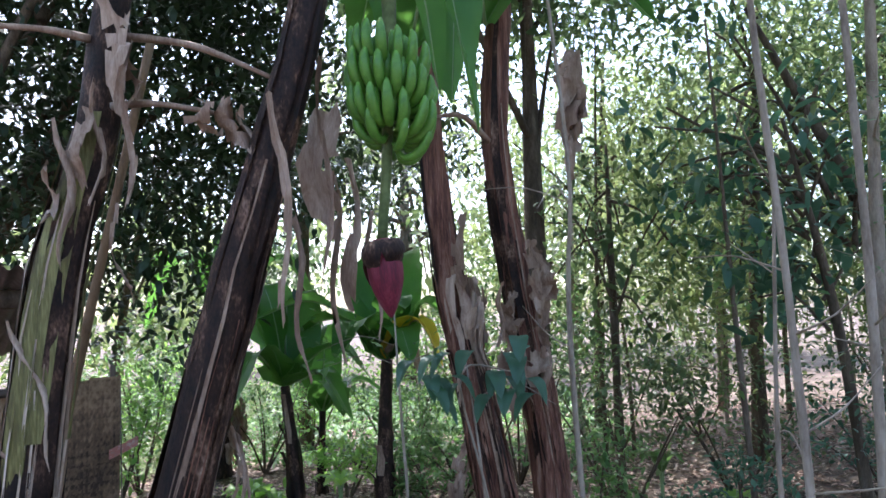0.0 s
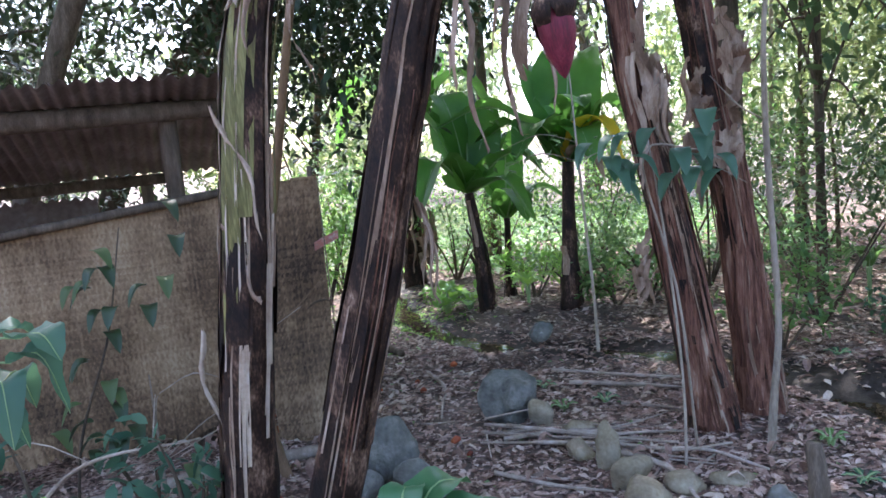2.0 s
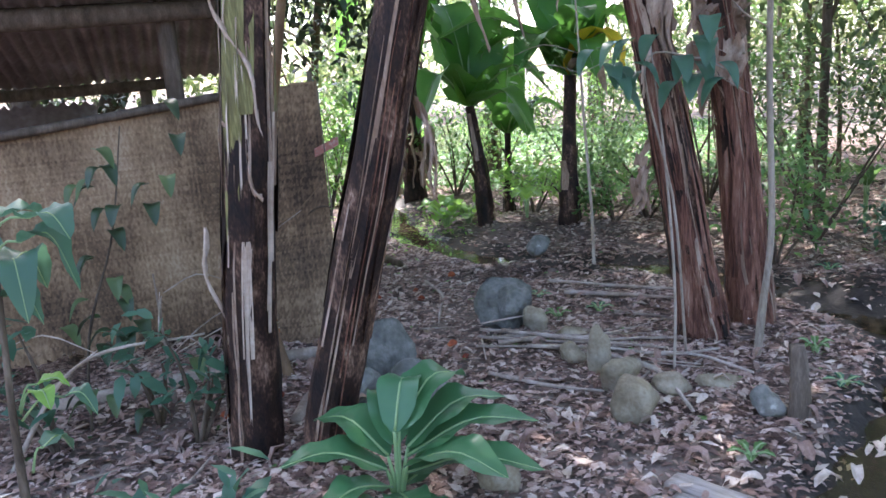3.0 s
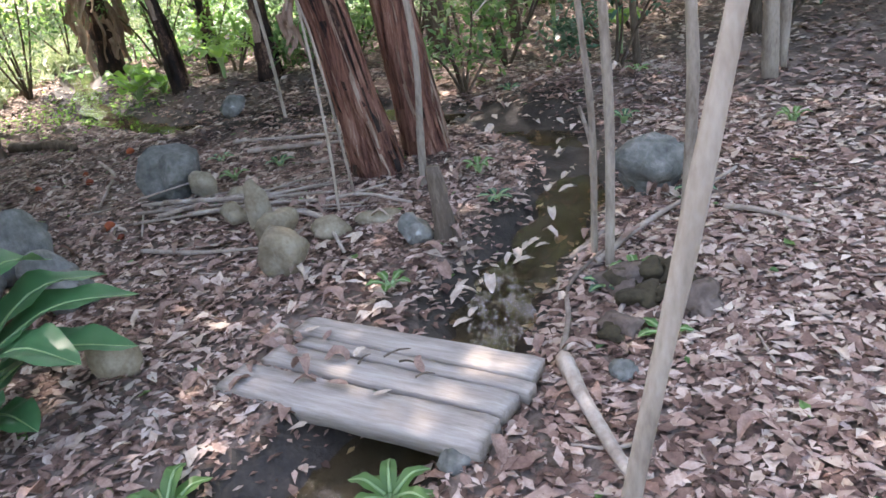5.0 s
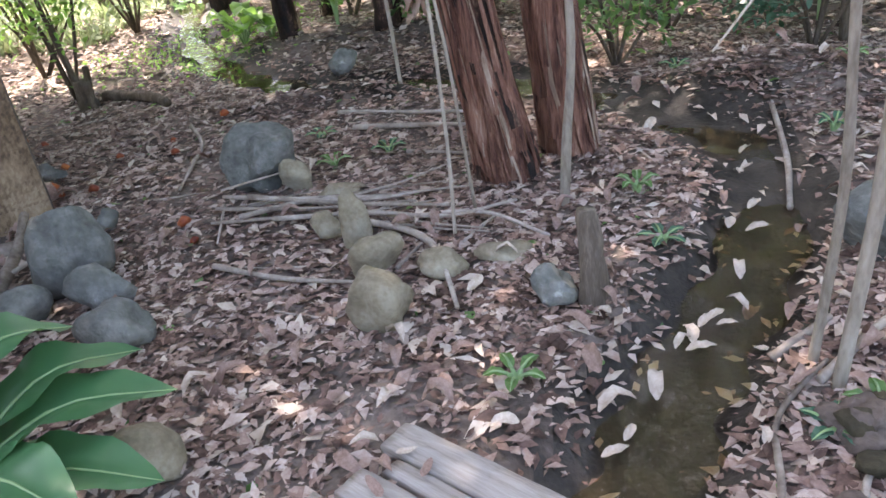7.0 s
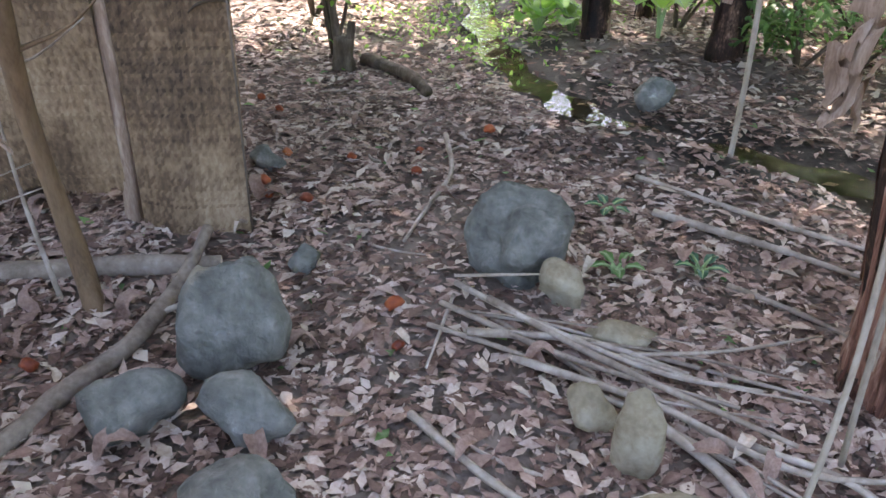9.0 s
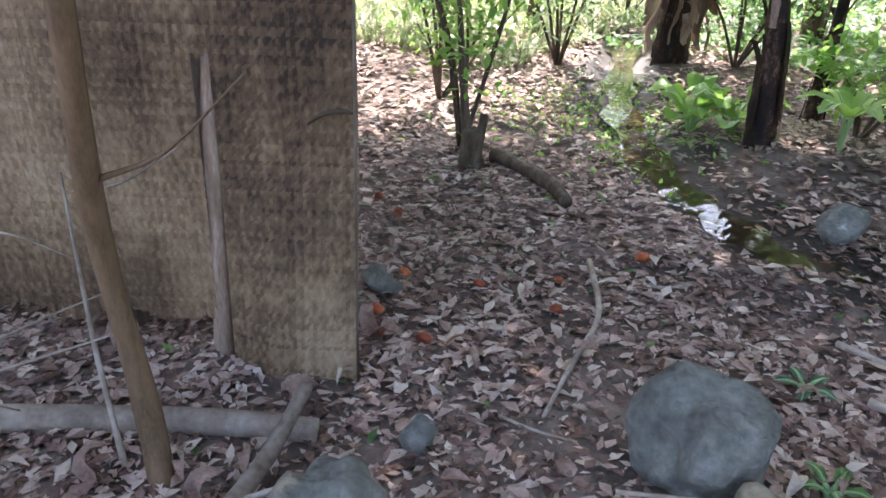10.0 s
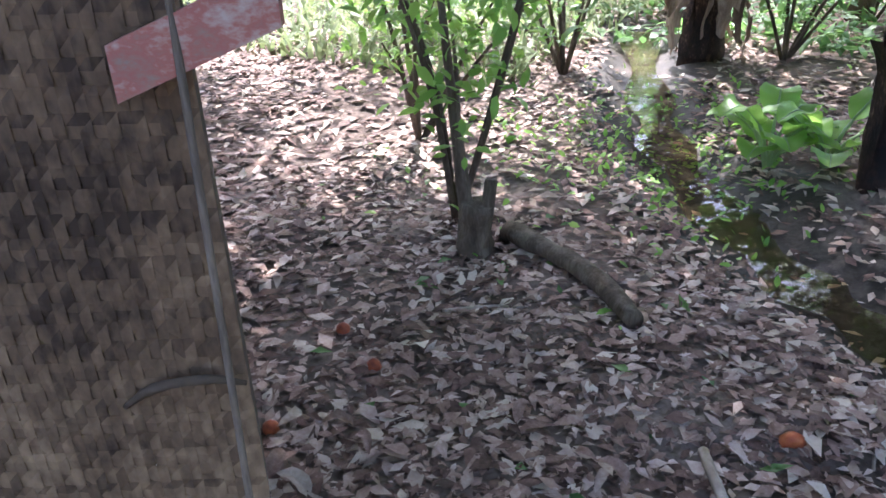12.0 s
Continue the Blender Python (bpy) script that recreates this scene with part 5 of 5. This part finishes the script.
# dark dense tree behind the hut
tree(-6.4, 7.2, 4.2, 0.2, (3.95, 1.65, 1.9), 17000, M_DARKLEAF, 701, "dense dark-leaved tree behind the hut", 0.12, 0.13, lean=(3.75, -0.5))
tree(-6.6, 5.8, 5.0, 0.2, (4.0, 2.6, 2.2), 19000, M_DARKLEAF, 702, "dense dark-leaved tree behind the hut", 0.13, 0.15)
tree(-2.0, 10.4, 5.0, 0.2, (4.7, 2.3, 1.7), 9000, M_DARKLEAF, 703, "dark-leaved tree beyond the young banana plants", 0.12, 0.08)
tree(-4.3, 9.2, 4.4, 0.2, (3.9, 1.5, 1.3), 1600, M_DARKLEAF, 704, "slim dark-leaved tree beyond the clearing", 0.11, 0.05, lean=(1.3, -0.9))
# canopy over the path
# crown set sunward of the planks, added to block direct sun
tree(-5.4, 5.0, 6.4, 0.3, (6.5, 3.3, 1.3), 18000, M_MIDLEAF, 711, "leaning tall tree added to shade the clearing", 0.16, 0.09, lean=(3.9, 0.4))
# 705, 706 and 708 stand out of view, added only to cast shade
tree(2.9, 1.2, 6.5, 0.3, (6.4, 3.0, 1.5), 4500, M_MIDLEAF, 705, "unseen tall tree added to shade the stream", 0.14, 0.16)
tree(-3.8, 0.8, 6.5, 0.3, (6.4, 3.2, 1.5), 5000, M_MIDLEAF, 706, "unseen tall tree added to shade the clearing", 0.14, 0.17)
tree(0.9, 7.4, 6.8, 0.3, (6.2, 2.6, 1.6), 15000, M_MIDLEAF, 707, "tall slender tree on the slope", 0.13, 0.09)
tree(-0.6, -2.5, 6.8, 0.3, (6.6, 3.4, 1.5), 3000, M_MIDLEAF, 708, "unseen tall tree added behind the path for shade", 0.14, 0.18)
tree(4.6, 4.6, 6.0, 0.3, (5.4, 2.4, 2.0), 5000, M_MIDLEAF, 709, "tree with drooping fine branches on the slope", 0.11, 0.09)
tree(3.3, 6.0, 3.3, 0.2, (2.5, 1.0, 0.9), 420, M_BLUELEAF, 712, "small tree with large blue-green leaves", 0.19, 0.04, lean=(-0.5, 0))
tree(4.4, 6.6, 4.4, 0.2, (3.3, 1.5, 1.1), 300, M_BLUELEAF, 713, "leaning tree with blue-green leaves on the slope", 0.17, 0.07, lean=(-1.6, 0))
tree(1.6, 7.2, 3.4, 0.2, (2.3, 0.8, 1.0), 650, M_MIDLEAF, 714, "small green-leaved tree behind the banana plants", 0.13, 0.04)
# forest on the slope
for k, (x, y, h, r, n, mt) in enumerate([(3.4, 8.5, 5.2, 2.0, 13000, M_LIGHTLEAF), (5.6, 9.0, 6.0, 2.4, 13000, M_MIDLEAF), (2.2, 11.5, 5.6, 2.2, 13000, M_LIGHTLEAF), (7.2, 6.6, 6.0, 2.5, 8000, M_BLUELEAF), (4.4, 12.5, 6.5, 2.6, 8000, M_LIGHTLEAF), (7.5, 11.5, 7, 3, 8000, M_LIGHTLEAF)]):
    tree(x, y, h, r, (h * 0.62, r, h * 0.4), n, mt, 720 + k, "light-leaved forest tree on the slope", 0.1, 0.07, lean=(0.3 * (-1) ** k, 0))
for k, (x, y, h, r, n, mt) in enumerate([(1.4, 6.3, 1.6, 0.7, 1300, M_MIDLEAF), (2.6, 7.0, 1.5, 0.8, 1300, M_MIDLEAF), (3.6, 6.2, 1.4, 0.8, 1300, M_BLUELEAF), (0.7, 8.0, 2.4, 0.9, 2000, M_SHRUB), (4.6, 7.6, 2.0, 1.0, 1800, M_MIDLEAF), (2.0, 9.2, 2.4, 1.1, 2200, M_LIGHTLEAF),
                                      (3.3, 10.2, 2.4, 1.2, 2200, M_SHRUB), (5.6, 6.2, 1.8, 1.0, 1800, M_MIDLEAF), (0.6, 10.2, 2.2, 1.1, 2200, M_LIGHTLEAF), (1.0, 5.6, 0.9, 0.5, 700, M_SHRUB), (2.1, 5.6, 0.7, 0.5, 600, M_BLUELEAF)]):
    shrub(x, y, h, r, n, mt, 760 + k, "thin understorey shrub on the slope", 0.075)
# shrubs beyond the clearing on the left
for k, (x, y, h, r, n, mt) in enumerate([(-2.75, 5.95, 1.5, 0.5, 800, M_BRIGHT), (-3.4, 6.6, 1.4, 0.6, 900, M_BRIGHT), (-3.3, 8.0, 1.7, 0.7, 1600, M_SHRUB), (-2.2, 8.9, 1.3, 0.6, 1300, M_SHRUB), (-4.6, 8.2, 1.5, 0.8, 1600, M_LIGHTLEAF), (-0.6, 8.3, 1.3, 0.8, 1800, M_SHRUB), (0.1, 7.3, 0.8, 0.5, 1000, M_SHRUB),
                                      (-1.9, 10.3, 1.6, 0.9, 2000, M_BRIGHT), (-0.4, 10.0, 1.7, 1.0, 2200, M_BRIGHT), (-3.9, 10.5, 1.4, 1.0, 2000, M_BRIGHT), (-0.2, 6.9, 0.6, 0.4, 700, M_SHRUB), (-1.0, 7.3, 0.5, 0.4, 600, M_BRIGHT)]):
    shrub(x, y, h, r, n, mt, 780 + k, "bright green shrub with small leaves", 0.07)
for k, (x, y) in enumerate([(-1.25, 1.55), (-1.9, 2.6), (-2.2, 2.75), (-2.5, 2.4)]):
    shrub(x, y, 0.6, 0.25, 42, M_BLUELEAF, 800 + k, "small dark-leaved shrub before the hut", 0.12, 4)
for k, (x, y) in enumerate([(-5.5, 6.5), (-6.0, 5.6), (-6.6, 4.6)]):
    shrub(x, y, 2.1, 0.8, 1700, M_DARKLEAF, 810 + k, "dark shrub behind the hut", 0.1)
# far trees round the place
for k in range(26):
    a = radians(-75 + k * 14.2)
    d = g.uniform(17, 27)
    x, y = d * math.sin(a), 3 + d * math.cos(a)
    low = 0.55 if -45 < -75 + k * 14.2 < -5 else 1.0
    tree(x, y, 7.5 * low, 3, (5.0 * low, 3.6, 4.6 * low), 3600, M_LIGHTLEAF if k % 2 else M_MIDLEAF, 820 + k, "distant sunlit tree at the edge of the field", 0.34, 0.16, group="distant trees")

# ---- leaf litter ----
litter = empty("leaf_litter", (0, 0, 0), "carpet of dry brown fallen leaves", "leaf litter", kind="stuff")


def scatter(n, x0, x1, y0, y1, seed, size, mat, clear=0.24, green=False):
    g = np.random.default_rng(seed)
    x, y = g.uniform(x0, x1, n), g.uniform(y0, y1, n)
    keep = (stream_dist(x, y) > clear + 0.08 * g.standard_normal(n))
    patch = np.sin(x * 2.3 + 1.1) * np.sin(y * 1.9 + 0.4) + 0.6 * np.sin(x * 5.1 + y * 3.7)
    keep &= g.uniform(-1.6, 1.0, n) < patch + 0.6
    x, y = x[keep], y[keep]
    z = height(x, y) + g.uniform(0.004, 0.02, len(x))
    v, f = leaf_cloud(np.stack([x, y, z], 1), size, 0.0, 0.45, True, seed)
    ob = quick("leaves", v, f, mat, litter)
    ob["kind"] = "stuff"
    return ob


scatter(52000, -3.6, 2.6, 1.2, 6.0, 901, 0.055, M_LITTER)
scatter(45000, -3.6, 2.6, 1.2, 6.2, 911, 0.028, M_LITTER, 0.2)
scatter(9000, -3.6, 2.6, 1.2, 6.0, 902, 0.08, M_LITTER)
scatter(3000, -3.6, 2.8, 1.0, 6.5, 903, 0.075, M_PALE, 0.1)
scatter(2600, 1.45, 3.4, 0.6, 4.6, 912, 0.06, M_PALE)
scatter(5000, -2.6, 0.6, 5.9, 8.2, 913, 0.06, M_LITTER, 0.2)
scatter(34000, -6.0, 6.5, 6.0, 13.0, 904, 0.08, M_LITTER)
scatter(7000, -6.0, 3.5, 5.5, 10.0, 909, 0.07, M_PALE)
scatter(9000, 2.6, 6.5, 0.5, 6.0, 905, 0.09, M_LITTER)
scatter(6000, -6.5, -3.6, 0.5, 6.0, 906, 0.09, M_LITTER)
scatter(6000, -3.6, 2.8, -1.5, 1.2, 907, 0.09, M_LITTER)
scatter(500, -3.6, 2.6, 1.2, 8.0, 908, 0.06, M_SHRUB)
moss = quick("leaves", *leaf_cloud(np.stack([(mx := g.normal(-2.3, 0.45, 1000)), (my := g.normal(7.1, 0.5, 1000)), height(mx, my) + 0.03], 1), 0.04, -0.3, 0.5, seed=5), M_BRIGHT)
tagged(moss, "low green ground plants beside the ditch", "ground plants", kind="stuff")

fx, fy = g.uniform(-14, -3.5, 30000), g.uniform(7.5, 20, 30000)
field = quick("grass", *leaf_cloud(np.stack([fx, fy, height(fx, fy) + 0.06], 1), 0.22, -0.9, 0.16, seed=9), M_GRASS)
tagged(field, "sunlit light green grass beyond the trees", "grass", kind="stuff")
fx, fy = g.uniform(-3.5, 2.5, 9000), g.uniform(9.0, 18, 9000)
field = quick("undergrowth", *leaf_cloud(np.stack([fx, fy, height(fx, fy) + 0.08], 1), 0.14, -0.3, 0.35, seed=10), M_SHRUB)
tagged(field, "low bright green undergrowth beyond the ditch", "undergrowth", kind="stuff")

# single larger leaves that can be told apart
lm = []
for k in range(6):
    c = 0.02 + 0.012 * k
    lm.append(mesh("leaf", *blade([(-0.07, 0, 0.0), (0, 0.01 * (k - 2), c), (0.075, 0.0, 0.004 * k)], 0.055 + 0.006 * (k % 3), 7, 2, 0.3, 0.1, 0, k, 0.7), M_PALE if k % 3 == 0 else M_LITTER))
for k in range(240):
    x, y = g.uniform(-2.6, 2.0), g.uniform(1.6, 5.2)
    ob = new("leaf", lm[k % 6])
    ob.parent = litter
    low = -0.05 if stream_dist(x, y) < 0.2 else 0.03
    ob.matrix_basis = pose(x, y, gz(x, y) + max(0.02, low), g.normal(0, 14), g.normal(0, 14), g.uniform(0, 360)) @ Matrix.Scale(g.uniform(0.4, 0.8), 4)
# leaves and twigs that lie on the boards
for k, (x, y, a) in enumerate([(0.24, 2.42, 20), (0.3, 2.36, 80), (0.18, 2.3, 130), (0.42, 2.22, 50), (0.36, 2.06, 160), (0.62, 2.1, 95), (0.5, 1.98, 15)]):
    ob = new("leaf", lm[k % 6])
    ob.parent = litter
    ob.matrix_basis = pose(x, y, 0.114, g.normal(0, 6), g.normal(0, 6), a) @ Matrix.Diagonal((0.4 + 0.08 * (k % 3), 0.4, 0.15, 1))
for x, y, a, ln in [(0.5, 2.16, 0.3, 0.09), (0.55, 2.12, -0.5, 0.07), (0.42, 2.14, 0.9, 0.06), (0.6, 2.02, 0.1, 0.06)]:
    tagged(part("stick", tube([(x, y, 0.122), (x + math.cos(a) * ln * 0.5, y + math.sin(a) * ln * 0.5 + 0.008, 0.126), (x + math.cos(a) * ln, y + math.sin(a) * ln, 0.122)], [0.004, 0.0035, 0.002], 5, 8, 0.2, x), M_BARK), "thin dark twig lying on the grey boards", "stick", "fallen sticks")
# pale leaves that float on the stream
for k, (x, y, a) in enumerate([(1.0, 3.0, 40), (1.08, 3.12, 60), (1.02, 3.05, 100), (0.78, 2.72, 20), (0.8, 2.62, 70), (0.76, 2.55, 30), (1.25, 3.4, 80), (1.38, 3.7, 20), (1.15, 3.1, 10), (1.2, 3.2, 130), (1.4, 3.9, 60), (0.2, 1.6, 30), (0.1, 1.65, 60), (1.12, 3.15, 45), (1.05, 2.98, 15), (0.9, 2.8, 80), (1.4, 4.2, 120)]):
    ob = tagged(new("floating_leaf", lm[0 if k % 3 else 3]), "pale dead leaf floating on the stream", "leaf", "floating leaves")
    ob.matrix_basis = pose(x, y, float(base_height(x, y)) - 0.075, 0, 0, a) @ Matrix.Scale(0.5 + 0.1 * (k % 4), 4)
